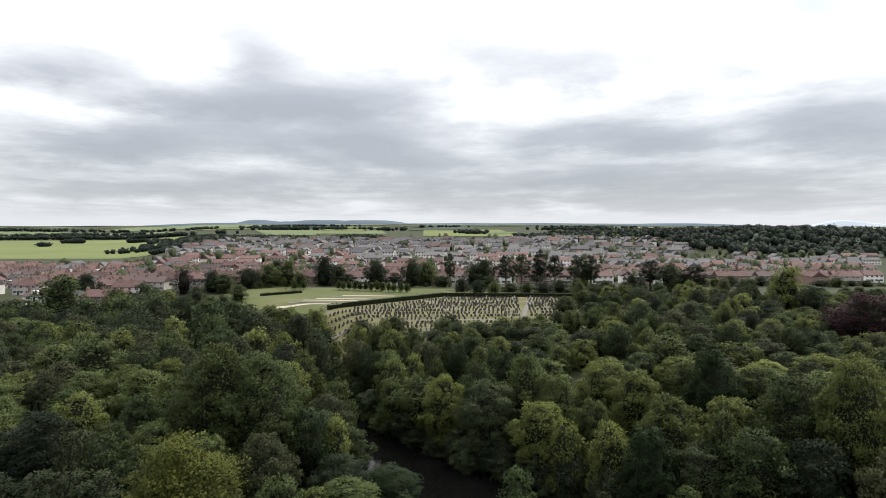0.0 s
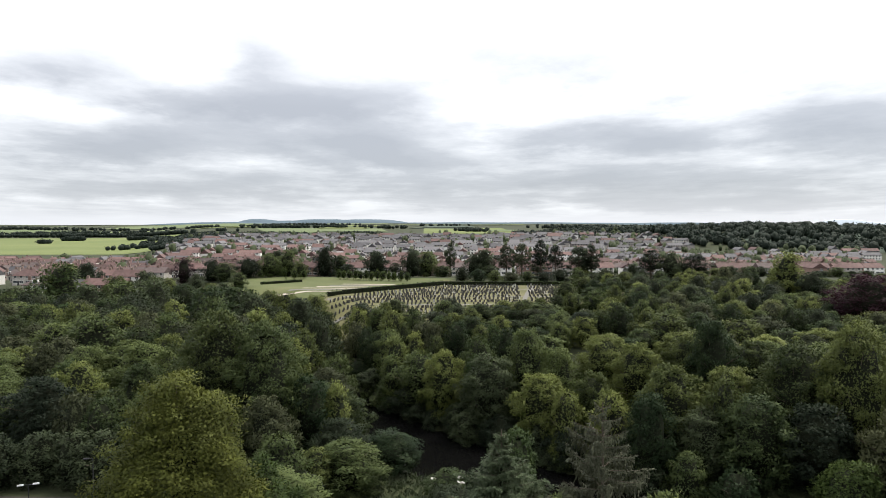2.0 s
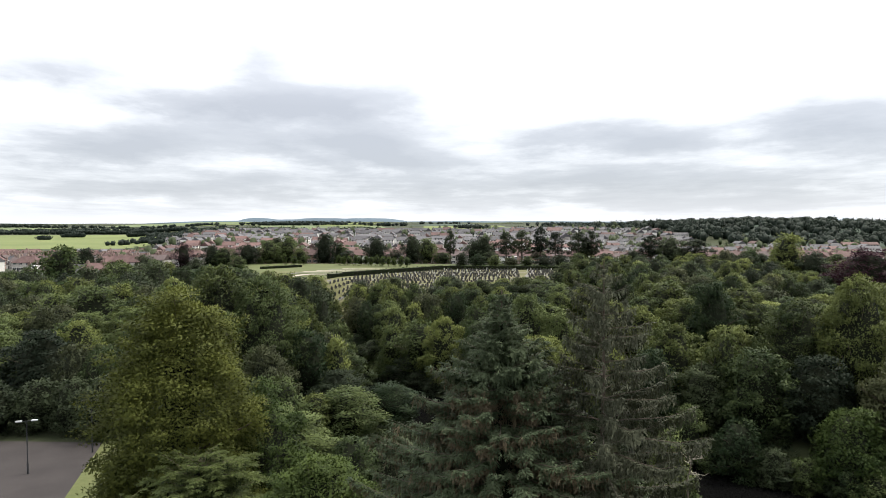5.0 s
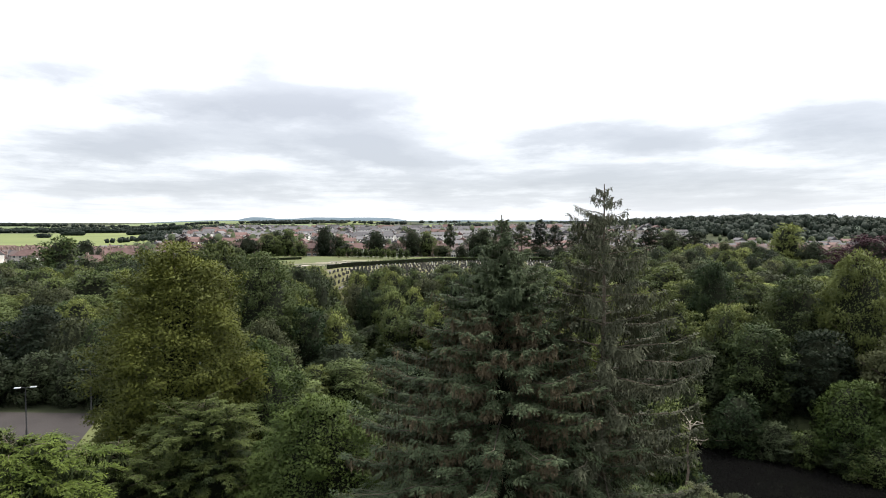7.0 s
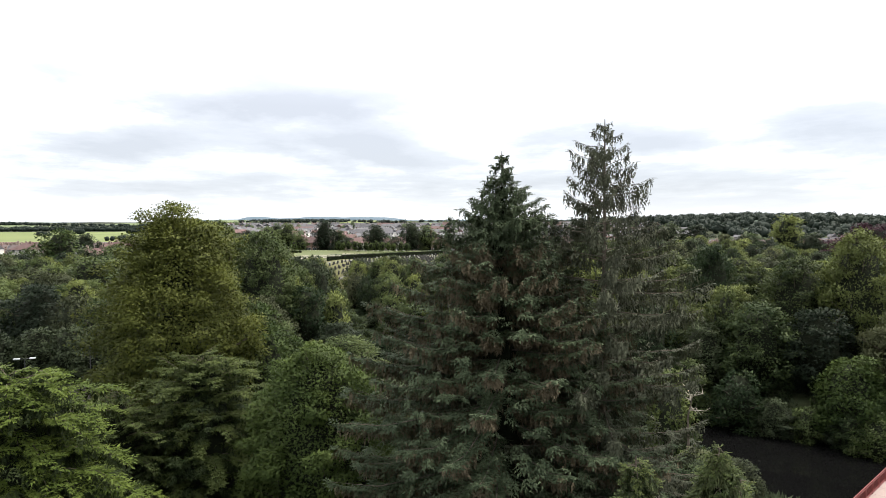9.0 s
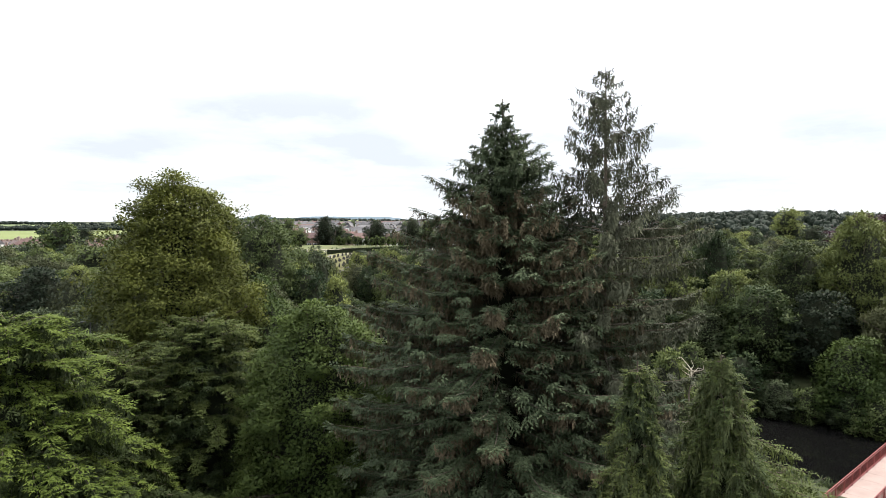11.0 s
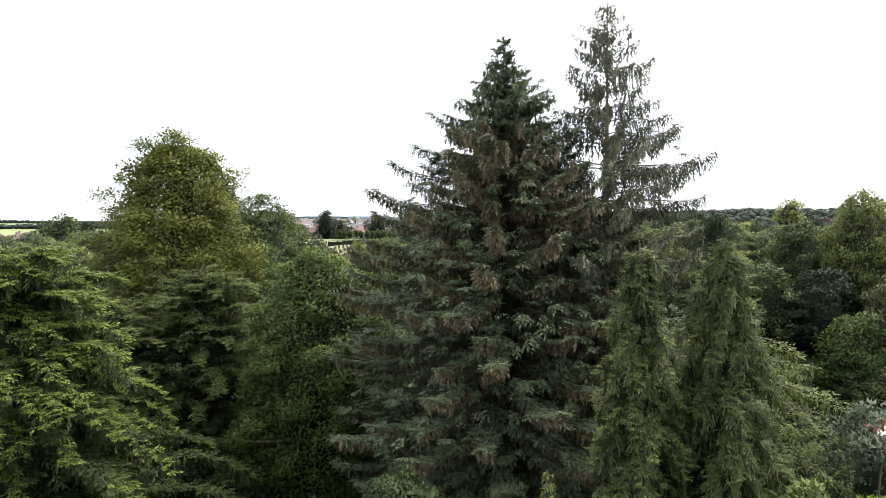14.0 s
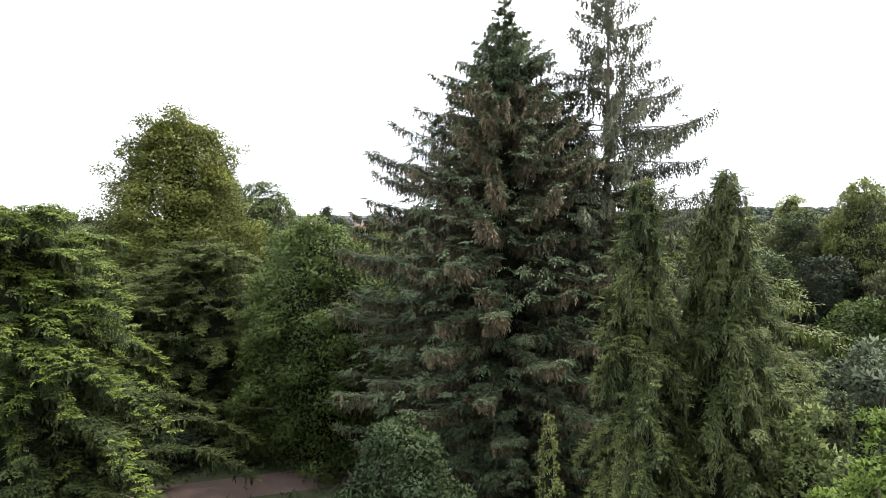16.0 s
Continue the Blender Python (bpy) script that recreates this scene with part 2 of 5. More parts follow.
HARL_GREY = painted("grey_harling", (0.20, 0.185, 0.17), (0.52, 0.49, 0.45), 0.9)
BRICK_WALL = painted("brown_roughcast", (0.17, 0.11, 0.09), (0.34, 0.25, 0.21), 0.9)
TILE_RED = roofing("red_tiles", (0.056, 0.031, 0.029), (0.150, 0.090, 0.082))
TILE_BROWN = roofing("brown_tiles", (0.045, 0.032, 0.030), (0.110, 0.082, 0.078))
SLATE = roofing("grey_slates", (0.042, 0.041, 0.046), (0.135, 0.130, 0.136), 0.25)
CHIMNEY = painted("chimney_brick", (0.15, 0.10, 0.085), (0.30, 0.24, 0.20))
FRAME_WHITE = mottled("white_frame", (0.66, 0.66, 0.65), (0.8, 0.8, 0.79), 2.0, 0.5)
PANE, _n = material("window_glass")
finish(_n, (0.035, 0.04, 0.047, 1), 0.08, spec=0.6)
STEEL_RED = mottled("red_steel", (0.12, 0.026, 0.026), (0.19, 0.045, 0.042), 1.2, 0.5, 12, 0.1)
DECK = mottled("bridge_deck", (0.20, 0.15, 0.135), (0.29, 0.22, 0.20), 0.8, 0.9, 14, 0.2)
STEEL_DARK = mottled("dark_steel", (0.025, 0.026, 0.028), (0.05, 0.052, 0.055), 2.0, 0.5, metal=0.5)
LAMP_GREY = mottled("lamp_grey", (0.40, 0.41, 0.42), (0.55, 0.56, 0.57), 2.0, 0.45)
HEDGE = leaf("hedge_leaf", (0.0218, 0.0437, 0.0109), (0.0823, 0.1176, 0.0302))

RNG = np.random.default_rng(7)


# ---- mesh helpers ----
def mesh_of(name, verts, faces, mats, index=None, smooth=False):
    me = bpy.data.meshes.new(name)
    me.from_pydata(np.asarray(verts).tolist(), [], [list(f) for f in np.asarray(faces).tolist()] if isinstance(faces, np.ndarray) else faces)
    for m in mats if isinstance(mats, (list, tuple)) else [mats]:
        me.materials.append(m)
    if index is not None:
        me.polygons.foreach_set("material_index", np.asarray(index, dtype=np.int32))
    if smooth:
        me.polygons.foreach_set("use_smooth", np.ones(len(me.polygons), dtype=bool))
    me.update()
    return me


def under(name, mesh, parent, label=""):
    ob = new(name, mesh)
    ob.parent = parent
    return tagged(ob, label) if label else ob


def part(name, bm, mat, parent, label="", smooth=False):
    me = bpy.data.meshes.new(name)
    bm.to_mesh(me)
    bm.free()
    me.materials.append(mat)
    if smooth:
        me.polygons.foreach_set("use_smooth", np.ones(len(me.polygons), dtype=bool))
    return under(name, me, parent, label)


def box(bm, x0, y0, z0, x1, y1, z1, turn=None):
    vs = [bm.verts.new((x, y, z)) for z in (z0, z1) for y in (y0, y1) for x in (x0, x1)]
    for f in ((0, 2, 3, 1), (4, 5, 7, 6), (0, 1, 5, 4), (2, 6, 7, 3), (0, 4, 6, 2), (1, 3, 7, 5)):
        bm.faces.new([vs[i] for i in f])
    if turn is not None:
        bmesh.ops.transform(bm, matrix=turn, verts=vs)
    return vs


def tube(points, radii, sides=7):
    """A tapered limb through the points, as vertices and faces."""
    P = np.asarray(points, float)
    T = np.gradient(P, axis=0)
    T /= np.linalg.norm(T, axis=1)[:, None] + 1e-9
    ref = np.where(np.abs(T[:, 2:3]) > 0.9, np.array([[1.0, 0, 0]]), np.array([[0, 0, 1.0]]))
    A = np.cross(T, ref)
    A /= np.linalg.norm(A, axis=1)[:, None]
    B = np.cross(T, A)
    ang = np.arange(sides) * 2 * math.pi / sides
    r = np.asarray(radii)[:, None, None]
    V = (P[:, None] + r * (np.cos(ang)[None, :, None] * A[:, None] + np.sin(ang)[None, :, None] * B[:, None])).reshape(-1, 3)
    F = []
    for i in range(len(P) - 1):
        for j in range(sides):
            k = (j + 1) % sides
            F.append((i * sides + j, i * sides + k, (i + 1) * sides + k, (i + 1) * sides + j))
    return V, F


def joined(pieces):
    """Join (V, F) pieces of quads or triangles."""
    V, F, o = [], [], 0
    for v, f in pieces:
        V.append(np.asarray(v))
        F += [tuple(int(i) + o for i in q) for q in f]
        o += len(v)
    return np.concatenate(V), F


def unit(a):
    return a / (np.linalg.norm(a, axis=-1, keepdims=True) + 1e-9)


def sprays(P, D, N, L, W, fold=0.18):
    """Leaf sprays: small pointed blades from P along D, facing N."""
    S = unit(np.cross(D, N))
    N = unit(np.cross(S, D))
    L, W = L[:, None], W[:, None]
    low = P + D * L * 0.22 - N * W * fold
    V = np.stack([low + S * W * 0.55, P + D * L - N * L * 0.10, low - S * W * 0.55], 1)
    return V.reshape(-1, 3), np.arange(3 * len(P)).reshape(-1, 3)


def tufts(P, D, N, L, W, rng, m=4, blade=0.42, open_=0.75):
    """Needle twigs: each a row of fine blades to both sides along D."""
    S = unit(np.cross(D, N))
    out = []
    for j in range(m):
        s = (j + 0.5) / m
        side = 1.0 if j % 2 else -1.0
        k = len(P)
        p = P + D * (L * s * 0.85)[:, None]
        tip = j == m - 1
        d = unit(D + (0 if tip else 1) * S * (side * open_) + rng.normal(0, 0.22, (k, 3)) + np.array([0, 0, -0.10]))
        out.append(sprays(p, d, N, L * blade * (1.15 - 0.4 * s) * rng.uniform(0.8, 1.2, k), W * rng.uniform(0.8, 1.25, k)))
    V = np.concatenate([v for v, _ in out])
    return V, np.arange(len(V)).reshape(-1, 3)


def blob(center, radii, seed, rough=0.2, rings=8, sides=12):
    """An uneven closed form, the shaded inside of a crown."""
    V, F = [], []
    for i in range(rings + 1):
        th = math.pi * i / rings
        for j in range(sides):
            ph = 2 * math.pi * j / sides
            d = Vector((math.sin(th) * math.cos(ph), math.sin(th) * math.sin(ph), math.cos(th)))
            k = 1 + rough * noise.noise(d * 2.1 + Vector((seed, seed * 0.7, 0)))
            V.append((center[0] + d.x * radii[0] * k, center[1] + d.y * radii[1] * k, center[2] + d.z * radii[2] * k))
    for i in range(rings):
        for j in range(sides):
            k = (j + 1) % sides
            F.append((i * sides + j, (i + 1) * sides + j, (i + 1) * sides + k, i * sides + k))
    return np.array(V), F


# ---- trees ----
HEIGHTS = {}


def shaded(me, normals):
    """Let the sprays of a crown shade as one soft mass."""
    me.polygons.foreach_set("use_smooth", np.ones(len(me.polygons), dtype=bool))
    me.normals_split_custom_set_from_vertices(normals.tolist())
    return me


def dome(t, skirt):
    """Relative width of a crown at the height t."""
    if t > 0.38:
        return math.sqrt(max(0.0, 1 - ((t - 0.38) / 0.64) ** 2))
    return skirt + (1 - skirt) * sstep(t, 0.0, 0.38)


def broadleaf(name, H, R, low, lobes, per, size, mat, seed, label, category="tree", trunk_r=0.3, ragged=0.25, kind_name="tree", skirt=0.72, core=0.46, flat=0.62, lobe=1.0, deep=0.60, inner=0.25):
    """A broadleaved tree: trunk and limbs, and a crown of many leaf sprays gathered in lobes."""
    rng = np.random.default_rng(seed)
    thing = tagged(new(kind_name), label, category)
    HEIGHTS[thing.name] = H
    span = H - low
    # masses round the main limbs, each made up of smaller lobes on its upper and outer side
    M = max(8, round(lobes / 6.5))
    i = np.arange(M) + 0.5
    mt = np.clip(1 - (i / M) ** 0.80 + rng.normal(0, 0.035, M), 0.04, 1.0)
    mph = i * 2.39996 + rng.uniform(0, 6.3) + rng.normal(0, 0.2, M)
    mw = np.array([dome(q, skirt) for q in mt])
    mr = R * rng.uniform(0.25, 0.42, M) * (26 / M) ** 0.38 * lobe
    mo = np.maximum(0.0, R * mw * rng.uniform(1.0 - ragged, 1.06, M) - mr * 0.9)
    mc = np.stack([np.cos(mph) * mo, np.sin(mph) * mo, low + span * mt - mr * 0.80 * np.clip(mt * 1.3, 0, 1)], 1)
    md = unit(np.stack([np.cos(mph) * (0.2 + mw), np.sin(mph) * (0.2 + mw), np.clip((mt - 0.25) * 1.7, -0.1, 1.3)], 1))
    sub = max(2, round(lobes / M))
    lobes = M * sub
    big = np.repeat(np.arange(M), sub)
    d = unit(rng.normal(0, 0.8, (lobes, 3)) + md[big] * 0.9 + np.array([0, 0, 0.35]))
    C = mc[big] + d * (mr[big] * rng.uniform(0.55, 1.08, lobes))[:, None] * np.array([1.05, 1.05, 0.95])
    lr = mr[big] * rng.uniform(0.32, 0.58, lobes) * (7 / sub) ** 0.4
    n = lobes * per
    own = np.repeat(np.arange(lobes), per)
    u = unit(rng.normal(0, 1, (n, 3)) + d[own] * 0.6 + np.array([0, 0, 0.55]))
    k = rng.uniform(deep, 1.10, n)[:, None]
    P = C[own] + u * (lr[own][:, None]) * k * np.array([1.12, 1.12, flat])
    Dn = unit(u * 0.8 + rng.normal(0, 0.5, (n, 3)) + np.array([0, 0, -0.45]))
    Nn = unit(u * 0.6 + np.array([0, 0, 0.6]) + rng.normal(0, 0.35, (n, 3)))
    L = size * rng.uniform(0.6, 1.35, n)
    radial = unit(P - np.array([0, 0, low + span * 0.42]))
    nv = unit(u * 0.95 + unit(P - mc[big[own]]) * 0.35 + radial * 0.55 + rng.normal(0, 0.13, (n, 3)))
    # leaves between the masses, over the whole crown
    n2 = int(n * inner)
    q = rng.random(n2) ** 0.85
    a = rng.uniform(0, 2 * math.pi, n2)
    wave = np.array([noise.noise(Vector((math.cos(x) * 2.0, math.sin(x) * 2.0, y * 4 + seed))) for x, y in zip(a, q)])
    r = R * np.array([dome(x, skirt) for x in q]) * rng.uniform(0.52, 0.76 + 0.12 * (inner > 0.3), n2) * (1 + 0.3 * wave)
    o = np.stack([np.cos(a), np.sin(a), np.clip((q - 0.3) * 1.5, -0.1, 1.2)], 1)
    P = np.concatenate([P, np.stack([np.cos(a) * r, np.sin(a) * r, low + span * 0.94 * q], 1)])
    Dn = np.concatenate([Dn, unit(o * 0.7 + rng.normal(0, 0.5, (n2, 3)) + np.array([0, 0, -0.4]))])
    Nn = np.concatenate([Nn, unit(o * 0.6 + np.array([0, 0, 0.6]) + rng.normal(0, 0.35, (n2, 3)))])
    nv = np.concatenate([nv, unit(o + rng.normal(0, 0.2, (n2, 3)))])
    L = np.concatenate([L, size * rng.uniform(0.6, 1.35, n2)])
    V, F = sprays(P, Dn, Nn, L * 1.1, L * rng.uniform(0.45, 0.8, n + n2))
    V[:, 2] = np.maximum(V[:, 2], 0.15)
    nv = np.repeat(nv, 3, 0)
    # a dark shell within the leaves, painted shade for the crown's gaps
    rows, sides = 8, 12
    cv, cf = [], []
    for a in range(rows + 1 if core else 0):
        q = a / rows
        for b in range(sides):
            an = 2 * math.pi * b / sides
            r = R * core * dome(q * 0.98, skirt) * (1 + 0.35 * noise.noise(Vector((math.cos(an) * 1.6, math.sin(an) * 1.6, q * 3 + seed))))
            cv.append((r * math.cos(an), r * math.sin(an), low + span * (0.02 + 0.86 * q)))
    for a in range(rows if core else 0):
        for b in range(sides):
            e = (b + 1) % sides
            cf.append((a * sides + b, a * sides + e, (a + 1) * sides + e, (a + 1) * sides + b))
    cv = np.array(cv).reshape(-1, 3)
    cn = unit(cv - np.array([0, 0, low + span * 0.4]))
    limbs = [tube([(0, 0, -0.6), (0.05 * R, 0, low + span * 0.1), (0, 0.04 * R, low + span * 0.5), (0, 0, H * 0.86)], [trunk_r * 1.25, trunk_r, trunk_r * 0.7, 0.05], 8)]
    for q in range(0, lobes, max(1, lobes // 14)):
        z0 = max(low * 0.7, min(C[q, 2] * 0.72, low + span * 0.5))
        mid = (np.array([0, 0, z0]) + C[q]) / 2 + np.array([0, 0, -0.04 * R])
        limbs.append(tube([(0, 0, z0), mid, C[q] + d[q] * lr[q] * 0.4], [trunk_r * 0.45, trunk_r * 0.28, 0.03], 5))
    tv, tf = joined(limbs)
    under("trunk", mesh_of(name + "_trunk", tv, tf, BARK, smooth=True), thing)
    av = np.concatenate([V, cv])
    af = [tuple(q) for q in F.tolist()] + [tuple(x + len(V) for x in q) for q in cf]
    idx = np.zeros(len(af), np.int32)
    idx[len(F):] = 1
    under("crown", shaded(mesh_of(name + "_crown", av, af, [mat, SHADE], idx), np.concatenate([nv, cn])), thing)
    return thing


def bough_normals(V, rng):
    """Normals that lean out and up, a little different for each blade."""
    out = unit(V * np.array([1, 1, 0.0]))
    n = len(V) // 3
    return unit(out * 0.5 + np.array([0, 0, 0.5]) + np.repeat(rng.normal(0, 0.30, (n, 3)), 3, 0))


def conifer(name, H, low, profile, levels, arms, mats, seed, label, rise=0.15, droop=0.3, tip=0.1, step=0.24, twig=0.5, wide=0.13,
            hang=0.5, top_n=3, hang_n=2, trunk_r=0.28, kind_name="tree", category="tree", keep=1.0, jitter=0.25, core=0.0, lift=0.0, side=0.8, fill=0, inner=0.5, blades=4, tipped=0.0, leader=0.15, lump=0.0, small=0.22, green_top=2.0):
    """A conifer: trunk, boughs in whorls, upper sprays and hanging twigs as parts."""
    rng = np.random.default_rng(seed)
    thing = tagged(new(kind_name), label, category)
    HEIGHTS[thing.name] = H
    top, under_p, wood = [], [], []
    wood.append(tube([(0, 0, -0.4), (0, 0, H * 0.4), (0.03, 0, H * 0.8), (0, 0, H)], [trunk_r * 1.2, trunk_r * 0.8, trunk_r * 0.3, 0.02], 8))
    for lv in range(levels):
        f = lv / (levels - 1)
        z = low + (H - leader - low) * f ** 0.92
        for a in range(arms):
            if rng.random() > keep:
                continue
            ang = 2 * math.pi * (a + rng.uniform(-0.35, 0.35)) / arms + lv * 1.9
            R = profile((z - low) / (H - low)) * rng.uniform(1 - jitter, 1 + jitter * 0.55)
            R *= 1 + lump * noise.noise(Vector((math.cos(ang) * 1.7, math.sin(ang) * 1.7, z * 0.45 + seed)))
            if R < 0.12:
                R = 0.12
            zb = z + rng.uniform(-0.2, 0.2)
            m = max(3, int(R / step))
            s = ((np.arange(m) + rng.uniform(0.1, 0.9, m)) / m) ** 0.8
            rs, dr = rise * rng.uniform(0.6, 1.4) + lift * f * f, droop * rng.uniform(0.7, 1.3)
            out = np.array([math.cos(ang), math.sin(ang), 0])
            lat = np.array([-math.sin(ang), math.cos(ang), 0])
            hgt = lambda q: R * (rs * q - dr * q * q + tip * q ** 4)
            base = np.array([0, 0, zb])
            pts = base + out * (R * s)[:, None] + np.array([0, 0, 1.0]) * hgt(s)[:, None]
            q = np.linspace(0, 1, 5)
            wood.append(tube(base + out * (R * q)[:, None] + np.array([0, 0, 1.0]) * hgt(q)[:, None], np.linspace(0.006 * R + 0.010, 0.004, 5), 4))
            for layer, count in ((0, top_n), (1, hang_n)):
                if not count:
                    continue
                pp = np.repeat(pts, count, 0)
                ss = np.repeat(s, count)
                keep_in = ss > 0.12 + 0.12 * rng.random(len(ss))
                pp, ss = pp[keep_in], ss[keep_in]
                k = len(pp)
                if not k:
                    continue
                sgn = rng.choice([-1.0, 1.0], k)[:, None]
                size = (1.05 - 0.38 * ss) * min(1.0, small + R / 2.6)
                if layer == 0:
                    d = unit(out * rng.uniform(0.4, 1.1, (k, 1)) + lat * sgn * rng.uniform(0.1, 1.0, (k, 1)) * side + np.array([0, 0, 1.0]) * rng.uniform(-0.30, 0.22, (k, 1)))
                    nn = np.tile(np.array([0, 0, 1.0]), (k, 1)) + rng.normal(0, 0.25, (k, 3))
                    ln = twig * size * rng.uniform(0.7, 1.3, k)
                    # bright new tips; darker sprays within and low down also paint shade
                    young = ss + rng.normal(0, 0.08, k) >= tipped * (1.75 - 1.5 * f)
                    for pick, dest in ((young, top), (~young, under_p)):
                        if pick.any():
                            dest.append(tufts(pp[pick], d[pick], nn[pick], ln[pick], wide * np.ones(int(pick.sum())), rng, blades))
                else:
                    pp = pp + lat * (sgn * rng.uniform(0, 0.45, (k, 1)) * twig)
                    d = unit(out * rng.uniform(-0.1, 0.35, (k, 1)) + lat * rng.normal(0, 0.2, (k, 1)) + np.array([0, 0, -1.0]))
                    nn = out * 0.8 + rng.normal(0, 0.5, (k, 3))
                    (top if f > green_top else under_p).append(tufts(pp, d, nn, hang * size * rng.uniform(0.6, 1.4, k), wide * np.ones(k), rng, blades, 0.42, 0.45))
    V, F = joined(wood)
    under("trunk", mesh_of(name + "_trunk", V, F, mats[2] if len(mats) > 2 else BARK), thing)

    def pack(pieces):
        o, Fs = 0, []
        for v, f in pieces:
            Fs.append(f + o)
            o += len(v)
        return np.concatenate([v for v, _ in pieces]), np.concatenate(Fs)

    if fill:
        k = fill // 5
        t = 1 - np.sqrt(rng.random(k)) * 0.98
        a = rng.uniform(0, 2 * math.pi, k)
        bunch = np.array([noise.noise(Vector((math.cos(q) * 2.2, math.sin(q) * 2.2, p * 9 + seed))) for q, p in zip(a, t)])
        r = np.array([profile(q) for q in t]) * (inner + (0.95 - inner) * rng.random(k)) * (0.92 + 0.32 * bunch)
        o = np.stack([np.cos(a), np.sin(a), np.zeros(k)], 1)
        la = np.stack([-np.sin(a), np.cos(a), np.zeros(k)], 1)
        pp = o * r[:, None] + np.array([0, 0, 1.0]) * (low + (H - low) * t)[:, None]
        dip = rng.uniform(-0.75, 0.1, (k, 1))
        size = np.minimum(1.0, 0.35 + r / 2.0)
        tilt = np.array([0, 0, 1.0]) + rng.normal(0, 0.3, (k, 3))
        for blade in range(5):
            spread = (blade - 2) * 0.42
            d = unit(o + la * spread + np.array([0, 0, 1.0]) * (dip - 0.12 * abs(blade - 2)) + rng.normal(0, 0.10, (k, 3)))
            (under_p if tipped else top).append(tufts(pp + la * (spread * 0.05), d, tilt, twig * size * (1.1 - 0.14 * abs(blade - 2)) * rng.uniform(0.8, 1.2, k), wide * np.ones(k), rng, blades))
    V, F = pack(top)
    V[:, 2] = np.maximum(V[:, 2], 0.1)
    under("foliage", shaded(mesh_of(name + "_foliage", V, F, mats[0]), bough_normals(V, rng)), thing)
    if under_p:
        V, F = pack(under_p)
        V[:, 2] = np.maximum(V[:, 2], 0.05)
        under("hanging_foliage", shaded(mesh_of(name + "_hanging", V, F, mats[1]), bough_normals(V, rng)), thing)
    # a dark cone round the trunk, painted shade behind the boughs
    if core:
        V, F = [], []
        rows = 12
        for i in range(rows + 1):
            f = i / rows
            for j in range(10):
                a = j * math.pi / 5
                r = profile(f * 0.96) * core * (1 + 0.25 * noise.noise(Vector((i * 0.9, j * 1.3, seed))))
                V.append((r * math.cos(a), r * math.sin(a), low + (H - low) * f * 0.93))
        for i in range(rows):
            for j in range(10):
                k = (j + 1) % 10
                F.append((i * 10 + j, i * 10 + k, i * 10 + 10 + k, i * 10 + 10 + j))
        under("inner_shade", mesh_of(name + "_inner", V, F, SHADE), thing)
    return thing


# ---- the lie of the land ----
RIVER_X = [-400, -120, -60, -35, -24, -12, -3, 8, 20, 35, 50, 80, 200, 400]
RIVER_Y = [320, 225, 195, 168, 148, 122, 112, 100, 88, 73, 60, 42, -20, -120]
HALF = 15.0
WATER_Z = -6.5
TOWN_Y = [0, 100, 150, 310, 380, 460, 540, 620, 720, 820, 950, 1100, 1400, 1900, 2600, 3500, 4900]
TOWN_Z = [4, 5, 6.5, 8, 3.5, -1, 0, 6.5, 13, 16, 16.5, 16, 18, 26, 36, 44, 50]
WEST_Y = [0, 200, 300, 400, 590, 815, 1150, 1480, 2000, 2600, 3500, 4900]
WEST_Z = [4, 5, 4, 0, -4, -3, 1, 6, 16, 28, 36, 42]
EAST_Y = [0, 150, 310, 400, 480, 640, 740, 850, 1000, 1300, 2600, 4900]
EAST_Z = [4, 6.5, 8, 2, -3, -2, 3, 12, 18, 18, 30, 40]


def sstep(x, a, b):
    t = min(1.0, max(0.0, (x - a) / (b - a)))
    return t * t * (3 - 2 * t)


def river_gap(x, y):
    return y - float(np.interp(x, RIVER_X, RIVER_Y))


def park_z(x):
    return float(np.interp(x, [-45, -25, -8, 15, 30, 60], [1.0, 0.6, 0.0, -1.6, -2.9, -3.2]))


def ground_z(x, y):
    """Height of the ground."""
    gap = river_gap(x, y)
    if gap < 0:
        return WATER_Z - 1.2 + (park_z(x) - WATER_Z + 1.2) * sstep(-gap, HALF - 4, HALF + 16)
    d = max(y, 1.0)
    west = sstep(-x / d, 0.34, 0.52) * sstep(y, 180, 330)
    east = sstep(x / d, 0.17, 0.34) * sstep(y, 180, 330)
    z = float(np.interp(y, TOWN_Y, TOWN_Z)) * (1 - west - east) + float(np.interp(y, WEST_Y, WEST_Z)) * west + float(np.interp(y, EAST_Y, EAST_Z)) * east
    z += 13 * math.exp(-((x - 500) / 260) ** 2 - ((y - 930) / 130) ** 2)
    z += sstep(y, 1000, 2200) * 9 * noise.noise(Vector((x / 700, y / 500, 2.0)))
    bank = WATER_Z - 1.2 + 4.5 * sstep(gap, HALF - 4, HALF + 4)
    return bank + (z - bank) * sstep(gap, HALF + 2, HALF + 48)


def build_ground():
    ang = list(np.arange(-64, 64.1, 1.0)) + list(np.arange(70, 296, 6.0))
    rad = [0.0] + list(np.geomspace(3, 4950, 130))
    V, F = [], []
    for r in rad:
        for a in ang:
            x, y = r * math.sin(radians(a)), r * math.cos(radians(a))
            V.append((x, y, ground_z(x, y)))
    m = len(ang)
    for i in range(len(rad) - 1):
        for j in range(m):
            k = (j + 1) % m
            F.append((i * m + j, i * m + k, (i + 1) * m + k, (i + 1) * m + j))
    return tagged(new("ground", mesh_of("ground", V, F, GRASS, smooth=True)), "rolling grassy ground of park, town and farmland", "ground", kind="structure")


ground = build_ground()


